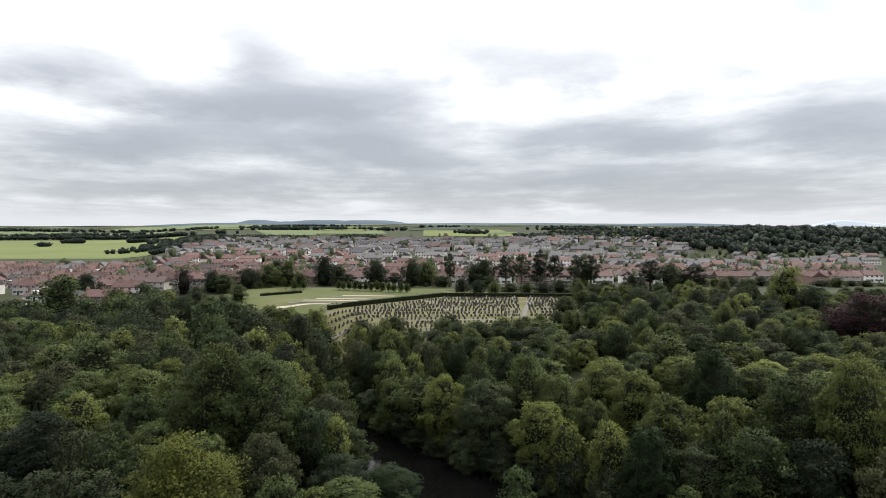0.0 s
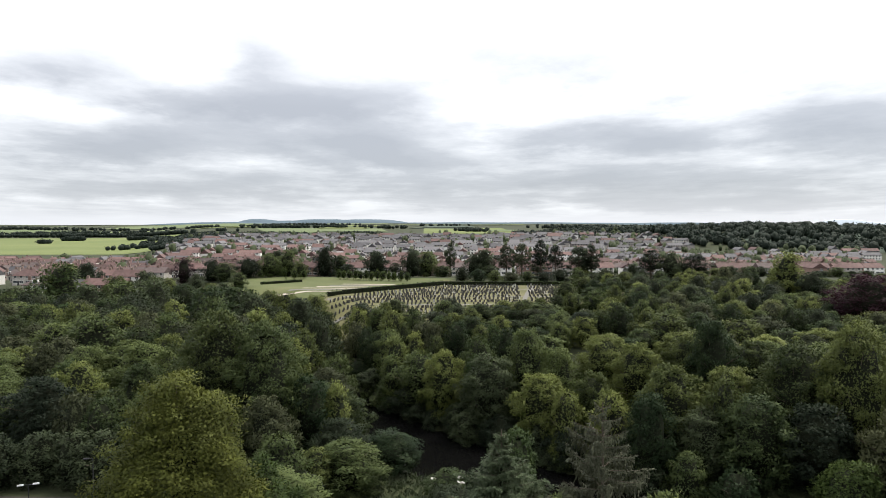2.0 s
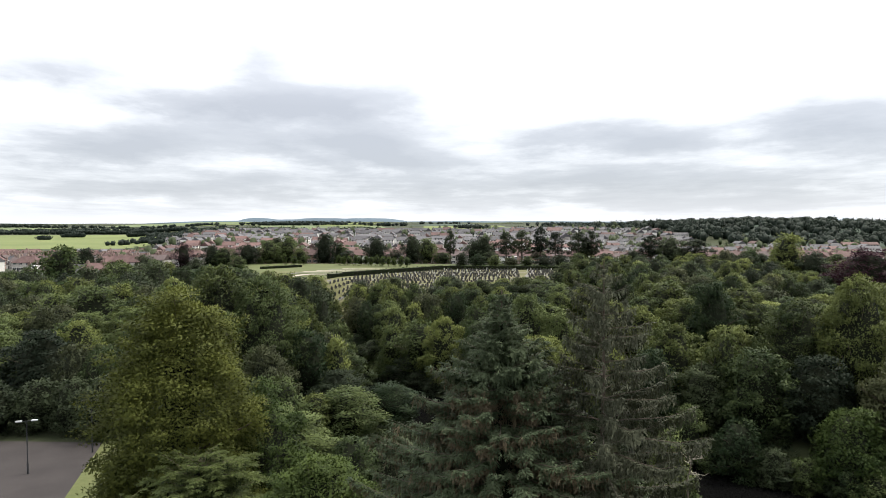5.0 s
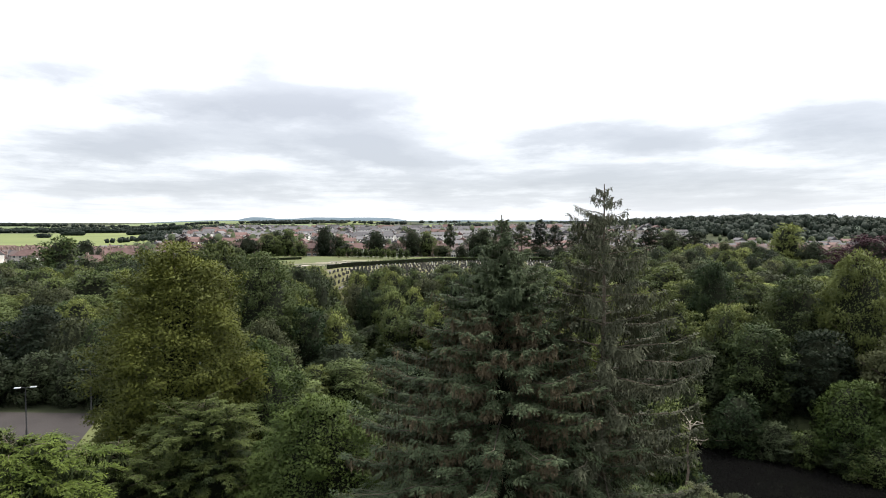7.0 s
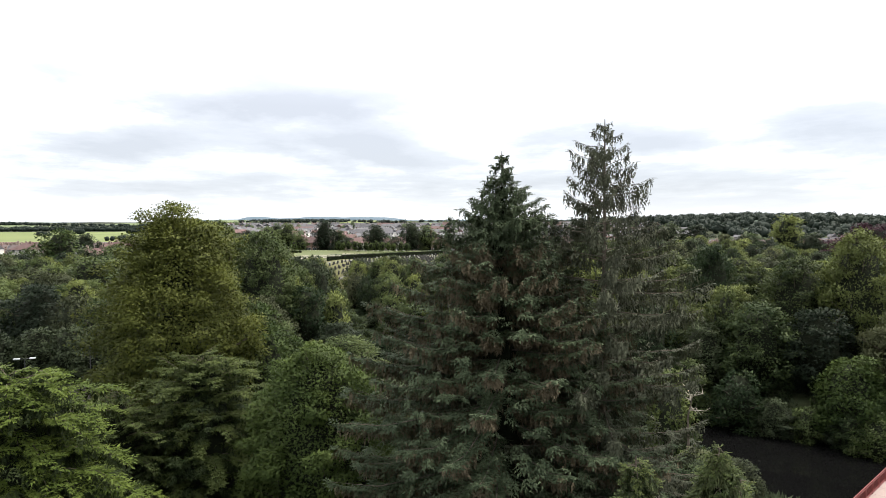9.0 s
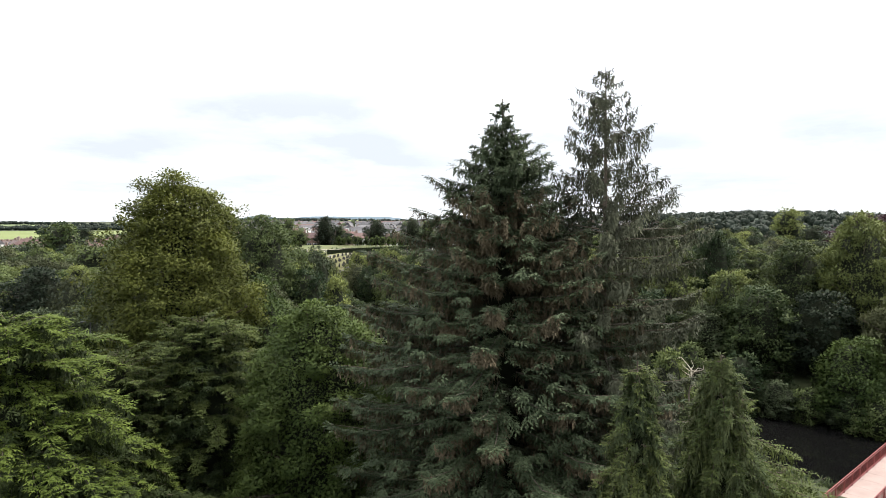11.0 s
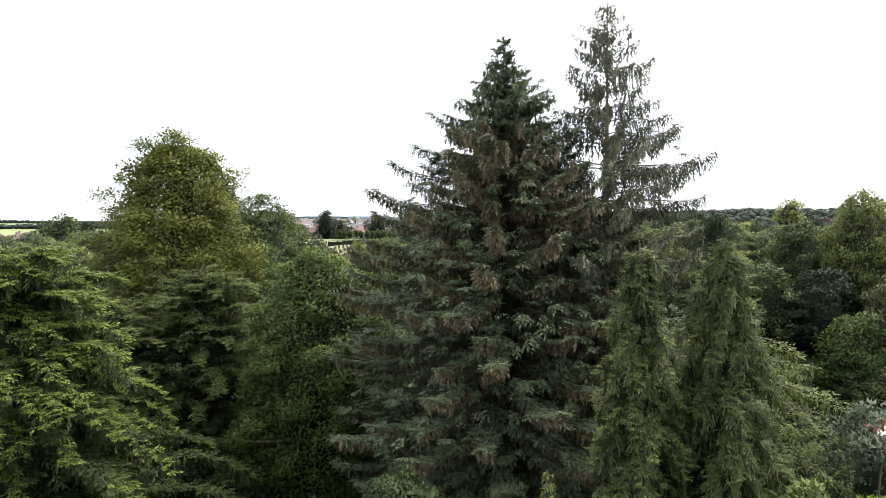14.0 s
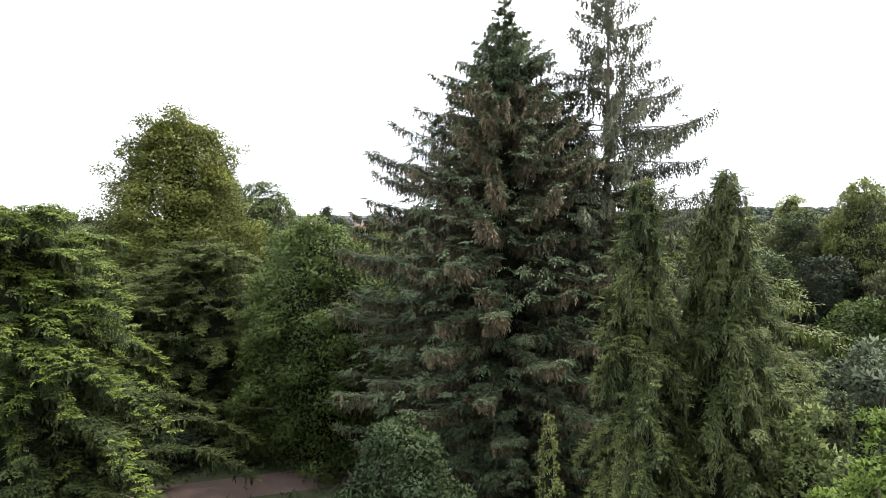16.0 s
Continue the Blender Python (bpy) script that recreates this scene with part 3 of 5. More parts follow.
def drape(name, corners, mat, lift, label, nu=20, nv=8, category="field", kind="structure"):
    """A patch laid on the ground between four corners."""
    a, b, c, d = [Vector(p) for p in corners]
    V, F = [], []
    for i in range(nu + 1):
        for j in range(nv + 1):
            p = a.lerp(b, i / nu).lerp(d.lerp(c, i / nu), j / nv)
            V.append((p.x, p.y, ground_z(p.x, p.y) + lift))
    for i in range(nu):
        for j in range(nv):
            o = i * (nv + 1) + j
            F.append((o, o + nv + 1, o + nv + 2, o + 1))
    return tagged(new(name, mesh_of(name, V, F, mat, smooth=True)), label, category, kind=kind)


def ribbon(name, pts, width, mat, lift, label, category="path", samples=10):
    """A way of that width along the points."""
    P = []
    for i in range(len(pts) - 1):
        for k in range(samples):
            P.append(np.array(pts[i]) + (np.array(pts[i + 1]) - np.array(pts[i])) * k / samples)
    P = np.array(P + [np.array(pts[-1])])
    for _ in range(6):
        P[1:-1] = (P[:-2] + 2 * P[1:-1] + P[2:]) / 4
    T = unit(np.gradient(P, axis=0))
    Nn = np.stack([-T[:, 1], T[:, 0]], 1)
    V, F = [], []
    for p, q in zip(P, Nn):
        for s in (-1, -0.33, 0.33, 1):
            x, y = p + q * width / 2 * s
            V.append((x, y, ground_z(x, y) + lift))
    for i in range(len(P) - 1):
        for j in range(3):
            o = i * 4 + j
            F.append((o, o + 1, o + 5, o + 4))
    return tagged(new(name, mesh_of(name, V, F, mat)), label, category, kind="structure")


def build_water():
    V, F = [], []
    xs = np.arange(-300, 260, 4.0)
    for x in xs:
        y = float(np.interp(x, RIVER_X, RIVER_Y))
        V += [(x, y - HALF - 4, WATER_Z), (x, y, WATER_Z), (x, y + HALF + 4, WATER_Z)]
    for i in range(len(xs) - 1):
        for j in range(2):
            o = i * 3 + j
            F.append((o, o + 3, o + 4, o + 1))
    tagged(new("water", mesh_of("water", V, F, WATER)), "dark slow river water between wooded banks", "river", kind="structure")


build_water()


# ---- the far country: fields, woods and hills ----
def build_far():
    drape("field_near", [(-1200, 790), (-350, 800), (-560, 1480), (-1500, 1400)], FIELD, 0.35, "bright green hay meadow on a gentle slope", 30, 14)
    drape("field_upper", [(-1700, 1560), (-640, 1560), (-900, 2100), (-2100, 2100)], FIELD_OLD, 0.6, "pale green pasture beyond the meadow", 30, 14)
    drape("field_middle", [(-40, 1300), (160, 1300), (180, 2000), (-60, 2000)], FIELD, 0.8, "green field on the rise behind the town", 16, 14)
    drape("field_straw", [(-420, 1500), (-130, 1500), (-170, 1750), (-520, 1750)], FIELD_OLD, 0.8, "dull green field behind the town", 16, 8)
    drape("field_hill", [(-1250, 2300), (-600, 2300), (-700, 3100), (-1500, 3100)], FIELD_OLD, 1.2, "green hill pasture", 24, 10)
    drape("field_gap", [(281, 692), (303, 692), (312, 724), (294, 724)], FIELD_OLD, 0.5, "small green paddock between trees", 8, 6)
    drape("field_glade", [(388, 700), (420, 700), (436, 728), (402, 728)], LAWN, 0.5, "green glade below the wooded hill", 8, 6)

    drape("wood_floor", [(362, 718), (620, 715), (900, 1120), (480, 1120)], FAR_WOOD, 0.4, "dark woodland floor of the hill", 24, 24, "woodland")
    drape("wood_floor", [(240, 968), (330, 892), (478, 1120), (180, 1120)], FAR_WOOD, 0.4, "dark woodland floor behind the houses", 16, 16, "woodland")
    rng = np.random.default_rng(17)
    kinds = [(FIELD, "green field"), (FIELD_OLD, "dull green pasture"), (STRAW, "pale stubble field"), (FAR_WOOD, "dark plantation")]
    for q in range(64):
        y = rng.uniform(1350, 4000)
        b = rng.uniform(-0.72, 0.72)
        if b < -0.3 and y < 1900:
            continue
        w, dpt = rng.uniform(0.05, 0.14) * y, rng.uniform(70, 230)
        x, sk = b * y, rng.uniform(-0.25, 0.25)
        mat, what = kinds[int(rng.choice(4, p=[0.34, 0.34, 0.1, 0.22]))]
        drape("far_field", [(x, y), (x + w, y + w * sk * 0.3), (x + w * 1.1, y + dpt), (x + w * 0.1, y + dpt)], mat, 1.0 + 0.02 * q, what + " among hedges on the rising ground", 10, 4)

    def ridge(name, y, x0, x1, z, amp, wave, mat, label, seed):
        V, F = [], []
        xs = np.linspace(x0, x1, 140)
        for x in xs:
            e = min(1.0, (x - x0) / (0.2 * (x1 - x0)), (x1 - x) / (0.2 * (x1 - x0)))
            h = z + amp * (noise.noise(Vector((x / wave, seed, 0))) * 0.8 + noise.noise(Vector((x / wave * 3.1, seed, 5))) * 0.25)
            h *= 0.35 + 0.65 * sstep(e, 0, 1)
            V += [(x, y - 160, -20), (x, y - 60, h * 0.75), (x, y, h), (x, y + 200, -20)]
        for i in range(len(xs) - 1):
            for j in range(3):
                o = i * 4 + j
                F.append((o, o + 4, o + 5, o + 1))
        tagged(new(name, mesh_of(name, V, F, mat, smooth=True)), label, "hills", kind="structure")

    # backdrop ridges whose blue and pale colours carry the haze of distance
    ridge("backdrop_hills", 4650, -2900, 2900, 62, 12, 900, FAR_HAZE_BLUE, "hazy blue hills on the horizon", 3.0)
    ridge("backdrop_peak", 4700, -1700, -100, 84, 20, 330, FAR_HAZE_BLUE, "long blue hill above the horizon", 8.0)
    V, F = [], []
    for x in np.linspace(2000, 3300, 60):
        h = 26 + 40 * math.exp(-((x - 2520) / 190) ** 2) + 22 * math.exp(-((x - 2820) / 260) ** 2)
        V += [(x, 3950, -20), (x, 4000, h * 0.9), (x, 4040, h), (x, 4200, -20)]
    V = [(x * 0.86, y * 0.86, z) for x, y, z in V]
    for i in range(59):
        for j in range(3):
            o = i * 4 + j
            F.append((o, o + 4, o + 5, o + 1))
    tagged(new("backdrop_moor", mesh_of("backdrop_moor", V, F, FAR_HAZE_PALE, smooth=True)), "pale distant moorland hill", "hills", kind="structure")


build_far()


def clump_stuff(name, spots, mat, label, seed, per=60, category="woodland"):
    """Many far trees in one mesh: each a lobed crown of sprays over a dense inside."""
    rng = np.random.default_rng(seed)
    Vs, Fs, Ns, o = [], [], [], 0
    for x, y, h, r in spots:
        z0 = ground_z(x, y)
        base = np.array([x, y, z0])
        lob = 6
        c = np.stack([rng.uniform(-0.55, 0.55, lob) * r, rng.uniform(-0.55, 0.55, lob) * r, h * rng.uniform(0.40, 0.80, lob)], 1)
        own = rng.integers(0, lob, per)
        u = unit(rng.normal(0, 1, (per, 3)) + np.array([0, -0.35, 0.35]))
        P = base + c[own] + u * np.array([r * 0.45, r * 0.45, h * 0.17])
        L = r * rng.uniform(0.22, 0.42, per)
        v, f = sprays(P, unit(u * 0.4 + rng.normal(0, 0.6, (per, 3))), unit(u + np.array([0, 0, 0.4])), L, L * 0.85)
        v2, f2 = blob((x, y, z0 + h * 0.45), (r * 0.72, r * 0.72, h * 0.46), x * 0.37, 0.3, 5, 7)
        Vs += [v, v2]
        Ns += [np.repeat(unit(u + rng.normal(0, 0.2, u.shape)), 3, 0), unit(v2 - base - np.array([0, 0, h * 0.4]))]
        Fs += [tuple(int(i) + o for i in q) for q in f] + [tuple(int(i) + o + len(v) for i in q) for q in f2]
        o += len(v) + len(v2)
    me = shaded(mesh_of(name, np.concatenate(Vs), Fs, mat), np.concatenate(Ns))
    return tagged(new(name, me), label, category, kind="stuff")


def build_far_woods():
    rng = np.random.default_rng(21)
    hill = []
    while len(hill) < 900:
        x, y = rng.uniform(150, 900), rng.uniform(690, 1120)
        if not 0.16 < x / y < 0.80:
            continue
        edge = float(np.interp(x / y, [0.16, 0.24, 0.32, 0.42, 0.50, 0.8], [1010, 960, 900, 760, 715, 700]))
        if y < edge or (0.40 < x / y < 0.45 and y < 770):
            continue
        hill.append((x, y, rng.uniform(8, 14), rng.uniform(5.5, 9.5)))
    clump_stuff("hill_wood", hill, LEAF_FAR, "dark mixed woodland covering the hill beside the town", 5, 64)
    band = []
    for x0, x1, y0, y1, num in [(-390, -290, 790, 860, 40), (-560, -400, 1150, 1220, 60), (-1500, -640, 1500, 1512, 110), (-740, -700, 1150, 1165, 7), (-800, -560, 1300, 1306, 20), (-1600, -800, 1700, 1760, 90), (-560, -100, 1750, 1850, 70),
                                (-300, 0, 1060, 1120, 40), (-470, -230, 900, 1080, 130), (-1500, -420, 1500, 1530, 150), (-340, -270, 800, 900, 40), (150, 330, 820, 980, 60), (140, 420, 1100, 1250, 70), (60, 330, 1500, 1600, 50), (200, 800, 1900, 2100, 90),
                                (-1300, -1000, 1400, 1440, 24), (-700, 700, 2400, 2500, 90), (-1800, -600, 2100, 2200, 110)]:
        centres = rng.uniform(x0, x1, max(2, num // 12))
        for _ in range(int(num * 1.5)):
            x, y = rng.choice(centres) + rng.normal(0, 0.06) * (x1 - x0), rng.uniform(y0, y1)
            k = 1.0 if y < 1000 else 1.3
            band.append((x, y, rng.uniform(6, 9) * (1.0 if y < 1300 else 1.3), rng.uniform(4.5, 8) * k))
    clump_stuff("field_woods", band, LEAF_FAR, "hedgerow trees and shelter belts between the fields", 6, 34)
    town = []
    while len(town) < 1050:
        y = rng.uniform(400, 980)
        x = rng.uniform(-0.62, 0.66) * y
        if x / y < -0.40 and y > 700 or x / y > 0.36 and y > 740:
            continue
        if len(town) > 800 and x / y < 0.22:
            continue
        k = 1.6 if rng.random() < 0.25 else 1.0
        town.append((x, y, rng.uniform(4, 8) * k, rng.uniform(1.8, 3.6) * k))
    clump_stuff("garden_trees", town, LEAF_DARK, "small garden trees and shrubs among the houses", 9, 40)


build_far_woods()


# ---- houses ----
def window_mesh(w, h):
    V, F, I = [], [], []

    def slab(x0, z0, x1, z1, y0, y1, mi):
        o = len(V)
        V.extend([(x, y, z) for z in (z0, z1) for y in (y0, y1) for x in (x0, x1)])
        for f in ((0, 2, 3, 1), (4, 5, 7, 6), (0, 1, 5, 4), (2, 6, 7, 3), (0, 4, 6, 2), (1, 3, 7, 5)):
            F.append(tuple(o + i for i in f))
            I.append(mi)

    t = 0.09
    slab(-w / 2, 0, w / 2, h, -0.03, 0.02, 0)
    slab(-w / 2 + t, t, -t / 2, h - t, -0.045, 0.0, 1)
    slab(t / 2, t, w / 2 - t, h - t, -0.045, 0.0, 1)
    return mesh_of("window", V, F, [FRAME_WHITE, PANE], I)


WINDOW = window_mesh(1.5, 1.25)
WINDOW_WIDE = window_mesh(2.1, 1.35)


def house_shell(W, D, E, rise, hip):
    """Wall and roof of a house as (V, F) pieces, the front on -y."""
    x, y = W / 2, D / 2
    top = E + rise
    wall = ([(-x, -y, -1.5), (x, -y, -1.5), (x, y, -1.5), (-x, y, -1.5), (-x, -y, E), (x, -y, E), (x, y, E), (-x, y, E)] + ([(-x, 0, top - 0.12), (x, 0, top - 0.12)] if not hip else []),
            [(0, 1, 5, 4), (2, 3, 7, 6)] + ([(1, 2, 6, 9, 5), (3, 0, 4, 8, 7)] if not hip else [(1, 2, 6, 5), (3, 0, 4, 7)]))
    o, t = 0.35, 0.16
    k = rise / y
    inset = D * 0.45 if hip else -0.2
    lo = E - o * k
    rv = []
    for s in (0.0, t):
        rv += [(-x - (o if hip else 0.2), -y - o, lo + s), (x + (o if hip else 0.2), -y - o, lo + s), (x + (o if hip else 0.2), y + o, lo + s), (-x - (o if hip else 0.2), y + o, lo + s), (-x + inset, 0, top + s), (x - inset, 0, top + s)]
    rf = [(6, 7, 11, 10), (8, 9, 10, 11), (7, 8, 11), (9, 6, 10), (0, 1, 7, 6), (2, 3, 9, 8), (1, 2, 8, 7), (3, 0, 6, 9), (0, 4, 5, 1), (2, 5, 4, 3)]
    return wall, (rv, rf)


def house(name, W, D, E, rise, wall_mat, roof_mat, label, units=1, hip=False, dormer=False):
    thing = tagged(new(name), label, "house", "houses of the town")
    (wv, wf), (rv, rf) = house_shell(W, D, E, rise, hip)
    under("wall", mesh_of("wall", wv, wf, wall_mat), thing)
    roof = under("roof", mesh_of("roof", rv, rf, roof_mat), thing)
    storeys = 2 if E > 4 else 1
    for u in range(units):
        cx = -W / 2 + W / units * (u + 0.5)
        for st in range(storeys):
            for dx in (-0.25, 0.25):
                for front in (-1,):
                    w = under("window", WINDOW_WIDE if st == 0 else WINDOW, thing)
                    w.matrix_basis = pose(cx + dx * W / units, front * (D / 2 + 0.01), 0.9 + 2.6 * st, 0, 0, 0 if front < 0 else 180)
        bm = bmesh.new()
        box(bm, cx - W / units / 2 + 0.3, -0.35, E + rise - 0.9, cx - W / units / 2 + 1.5, 0.35, E + rise + 1.0)
        for q in (0.6, 1.2):
            box(bm, cx - W / units / 2 + q - 0.12, -0.12, E + rise + 1.0, cx - W / units / 2 + q + 0.12, 0.12, E + rise + 1.35)
        part("chimney", bm, CHIMNEY, roof)
        bm = bmesh.new()
        box(bm, cx - 0.5, -D / 2 - 0.06, -0.2, cx + 0.5, -D / 2 + 0.02, 2.05)
        part("door", bm, BARK if u % 2 else PANE, thing)
    for st in range(storeys):
        for dy in (-0.12,):
            w = under("window", WINDOW, thing)
            w.matrix_basis = pose(-W / 2 - 0.01, dy * D, 0.9 + 2.6 * st, 0, 0, -90)
    if dormer:
        bm = bmesh.new()
        z = E + rise * 0.25
        box(bm, -1.4, -D / 2 + 0.7, z, 1.4, 0.0, z + 1.5)
        d = part("dormer", bm, wall_mat, roof)
        w = under("window", WINDOW_WIDE, thing)
        w.matrix_basis = pose(0, -D / 2 + 0.69, z + 0.1)
    return thing


def build_town():
    rng = np.random.default_rng(4)
    red = [house("terraced_house", 19, 8, 5.0, 2.6, BRICK_WALL, TILE_RED, "row of brown roughcast houses with red tiled roof", 3),
           house("semi_detached_house", 13, 8.5, 4.9, 2.8, HARL, TILE_RED, "white harled house with red tiled roof", 2),
           house("hipped_house", 13, 8.5, 4.8, 3.0, HARL_GREY, TILE_RED, "grey harled house with hipped red roof", 2, True),
           house("bungalow", 11, 9, 2.7, 2.8, HARL, TILE_BROWN, "white bungalow with brown tiled roof and dormer", 1, True, True),
           house("terraced_house", 19, 8, 5.0, 2.5, HARL_GREY, TILE_BROWN, "row of grey houses with brown tiled roof", 3)]
    grey = [house("semi_detached_house", 13, 8, 5.0, 2.4, HARL, SLATE, "white harled house with grey slate roof", 2),
            house("terraced_house", 19, 8, 5.0, 2.3, HARL_GREY, SLATE, "row of grey harled houses with slate roof", 3),
            house("gabled_house", 10, 8, 5.2, 3.4, HARL, SLATE, "white gabled house with grey roof", 1),
            house("bungalow", 11, 9, 2.7, 2.6, HARL_GREY, SLATE, "grey bungalow with slate roof", 1, False, True)]
    count, far = 0, []
    used = set()
    y = 262.0
    row = 0
    while y < 880:
        x = -0.78 * y + rng.uniform(0, 12)
        while x < 0.70 * y:
            b = x / y
            skip = b < -0.42 - 0.10 * sstep(y, 640, 480) and y > 640 or b < -0.34 and y > 800
            skip |= y > float(np.interp(b, [0.14, 0.24, 0.32, 0.42, 0.50], [1000, 940, 880, 740, 700]))
            skip |= rng.random() < 0.07
            skip |= 675 < y < 735 and (0.385 < b < 0.455 or 0.54 < b < 0.62)
            skip |= y < 345 and -0.47 < b < 0.30
            skip |= y < 352 and 0.0 < b < 0.75
            skip |= y < 318 and b > 0.0
            red_zone = y < 585 + 50 * noise.noise(Vector((x / 120, 1.0, 0))) or (b < -0.15 and y < 640)
            kinds = red if rng.random() < (0.88 if red_zone or b > 0.3 and y < 420 else 0.10) else grey
            k = int(rng.integers(len(kinds)))
            W = [20.5, 16, 17, 15, 20.5][k] if kinds is red else [17, 21, 14, 15][k]
            yy = y + 9 * noise.noise(Vector((x / 150, row * 1.7, 3))) + 0.03 * x
            turn = 12 * noise.noise(Vector((x / 200, row * 0.9, 8))) + (90 if rng.random() < (0.34 if y > 420 else 0.12) else 0)
            if not skip:
                m = pose(x, yy, ground_z(x, yy) + 0.15, 0, 0, turn)
                if count < 250:
                    proto = kinds[k]
                    if proto.name not in used:
                        proto.matrix_basis = m
                        used.add(proto.name)
                    else:
                        copy_thing(proto, m)
                    count += 1
                else:
                    far.append((m, kinds is red, k))
            x += W + rng.uniform(0.5, 5)
        row += 1
        y += 17 + 6 * (row % 2) + y * 0.004
    # houses past the near streets, too small to pick apart
    plain = {}
    mats = [HARL, HARL_GREY, TILE_RED, SLATE, PANE, CHIMNEY]

    def plain_house(is_red, k, a):
        """A whole far house in one mesh: walls, roof, windows, chimney."""
        W, D, E, rise = [(19, 8, 5.0, 2.5), (13, 8, 5.0, 2.6), (11, 8, 5.0, 3.2), (11, 9, 2.8, 2.7), (17, 8, 5, 2.5)][k]
        (v1, f1), (v2, f2) = house_shell(W, D, E, rise, False)
        V, F, I = list(v1), list(f1), [a] * len(f1)
        F += [tuple(i + len(V) for i in q) for q in f2]
        V += v2
        I += [2 if is_red else 3] * len(f2)
        quads = [[(cx - 0.6, -D / 2 - 0.04, z), (cx + 0.6, -D / 2 - 0.04, z), (cx + 0.6, -D / 2 - 0.04, z + 1.2), (cx - 0.6, -D / 2 - 0.04, z + 1.2)]
                 for cx in np.arange(-W / 2 + 1.5, W / 2, 3.0) for z in ((0.9, 3.5) if E > 4 else (0.9,))]
        for q in quads:
            F.append(tuple(range(len(V), len(V) + 4)))
            V += q
            I.append(4)
        o = len(V)
        V += [(x, yb, zb) for zb in (E + rise - 0.6, E + rise + 1.0) for yb in (-0.35, 0.35) for x in (-W / 2 + 0.2, -W / 2 + 1.3)]
        for f in ((4, 5, 7, 6), (0, 1, 5, 4), (2, 6, 7, 3), (0, 4, 6, 2), (1, 3, 7, 5)):
            F.append(tuple(o + i for i in f))
            I.append(5)
        return mesh_of("far_house", V, F, mats, I)

    for m, is_red, k in far[:300]:
        a = 0 if rng.random() < 0.6 else 1
        key = (is_red, k, a)
        if key not in plain:
            plain[key] = plain_house(*key)
        ob = new("house", plain[key])
        ob.matrix_basis = m
        tagged(ob, ("white" if a == 0 else "grey") + " harled house with " + ("red tiled" if is_red else "grey slate") + " roof on the slope", "house", "houses of the town")
    wv, wf, wi, o = [], [], [], 0
    for m, is_red, k in far[300:]:
        W, D, E, rise = [(19, 8, 5.0, 2.5), (13, 8, 5.0, 2.6), (11, 8, 5.0, 3.2), (11, 9, 2.8, 2.7), (17, 8, 5, 2.5)][k]
        (v1, f1), (v2, f2) = house_shell(W, D, E, rise, False)
        a = 0 if rng.random() < 0.55 else 1
        b = 2 if is_red else 3
        for v, f, mi in ((v1, f1, a), (v2, f2, b)):
            for p in v:
                wv.append(tuple(m @ Vector(p)))
            for q in f:
                wf.append(tuple(i + o for i in q))
                wi.append(mi)
            o += len(v)
        for u in range(max(1, int(W // 3))):
            for s in (0, 1) if E > 4 else (0,):
                for front in (-1, 1):
                    cx, z = -W / 2 + 1.5 + u * 3, 0.9 + 2.6 * s
                    yq = front * (D / 2 + 0.04)
                    for p in ((cx - 0.6, yq, z), (cx + 0.6, yq, z), (cx + 0.6, yq, z + 1.2), (cx - 0.6, yq, z + 1.2)):
                        wv.append(tuple(m @ Vector(p)))
                    wf.append((o, o + 1, o + 2, o + 3))
                    wi.append(4)
                    o += 4
        bm_v = [(x, yb, zb) for zb in (E + rise - 0.6, E + rise + 1.0) for yb in (-0.35, 0.35) for x in (-W / 2 + 0.2, -W / 2 + 1.3)]
        for p in bm_v:
            wv.append(tuple(m @ Vector(p)))
        for f in ((4, 5, 7, 6), (0, 1, 5, 4), (2, 6, 7, 3), (0, 4, 6, 2), (1, 3, 7, 5)):
            wf.append(tuple(o + i for i in f))
            wi.append(5)
        o += 8
    if far:
        tagged(new("distant_houses", mesh_of("distant_houses", wv, wf, [HARL, HARL_GREY, TILE_RED, SLATE, PANE, CHIMNEY], wi)), "crowded grey and white houses on the far slope", "houses", kind="stuff")
    for q in range(5):
        yb = 466 + q * 40
        ribbon("road", [(-0.55 * yb, yb + 14 - 8), (0, yb + 14), (0.6 * yb, yb + 14 + 12)], 7, ROAD, 0.25, "grey residential street between houses", "road", 12)
    ribbon("road", [(-235, 560), (-258, 620), (-285, 690), (-325, 800)], 8, ROAD, 0.4, "pale street climbing away through the houses", "road", 12)


build_town()


# ---- cemetery ----
def cemetery_left(y):
    return -55 + max(0.0, y - 221) * 1.1


def gravestone_mesh(name, w, h, arched, mat):
    """An upright stone on a plinth."""
    h *= 0.82
    V, F = [], []
    t = 0.11
    outline = [(-w / 2, 0.15), (w / 2, 0.15), (w / 2, h * 0.8), (w * 0.28, h * 0.96), (0, h), (-w * 0.28, h * 0.96), (-w / 2, h * 0.8)] if arched else [(-w / 2, 0.15), (w / 2, 0.15), (w / 2, h * 0.97), (-w / 2, h)]
    m = len(outline)
    V += [(x, -t / 2, z) for x, z in outline] + [(x, t / 2, z) for x, z in outline]
    F += [tuple(range(m)), tuple(range(2 * m - 1, m - 1, -1))]
    for i in range(m):
        k = (i + 1) % m
        F.append((i, i + m, k + m, k))
    o = len(V)
    V += [(x, y, z) for z in (-0.2, 0.16) for y in (-0.22, 0.22) for x in (-w * 0.65, w * 0.65)]
    F += [tuple(o + i for i in f) for f in ((4, 5, 7, 6), (0, 1, 5, 4), (2, 6, 7, 3), (0, 4, 6, 2), (1, 3, 7, 5))]
    return V, F


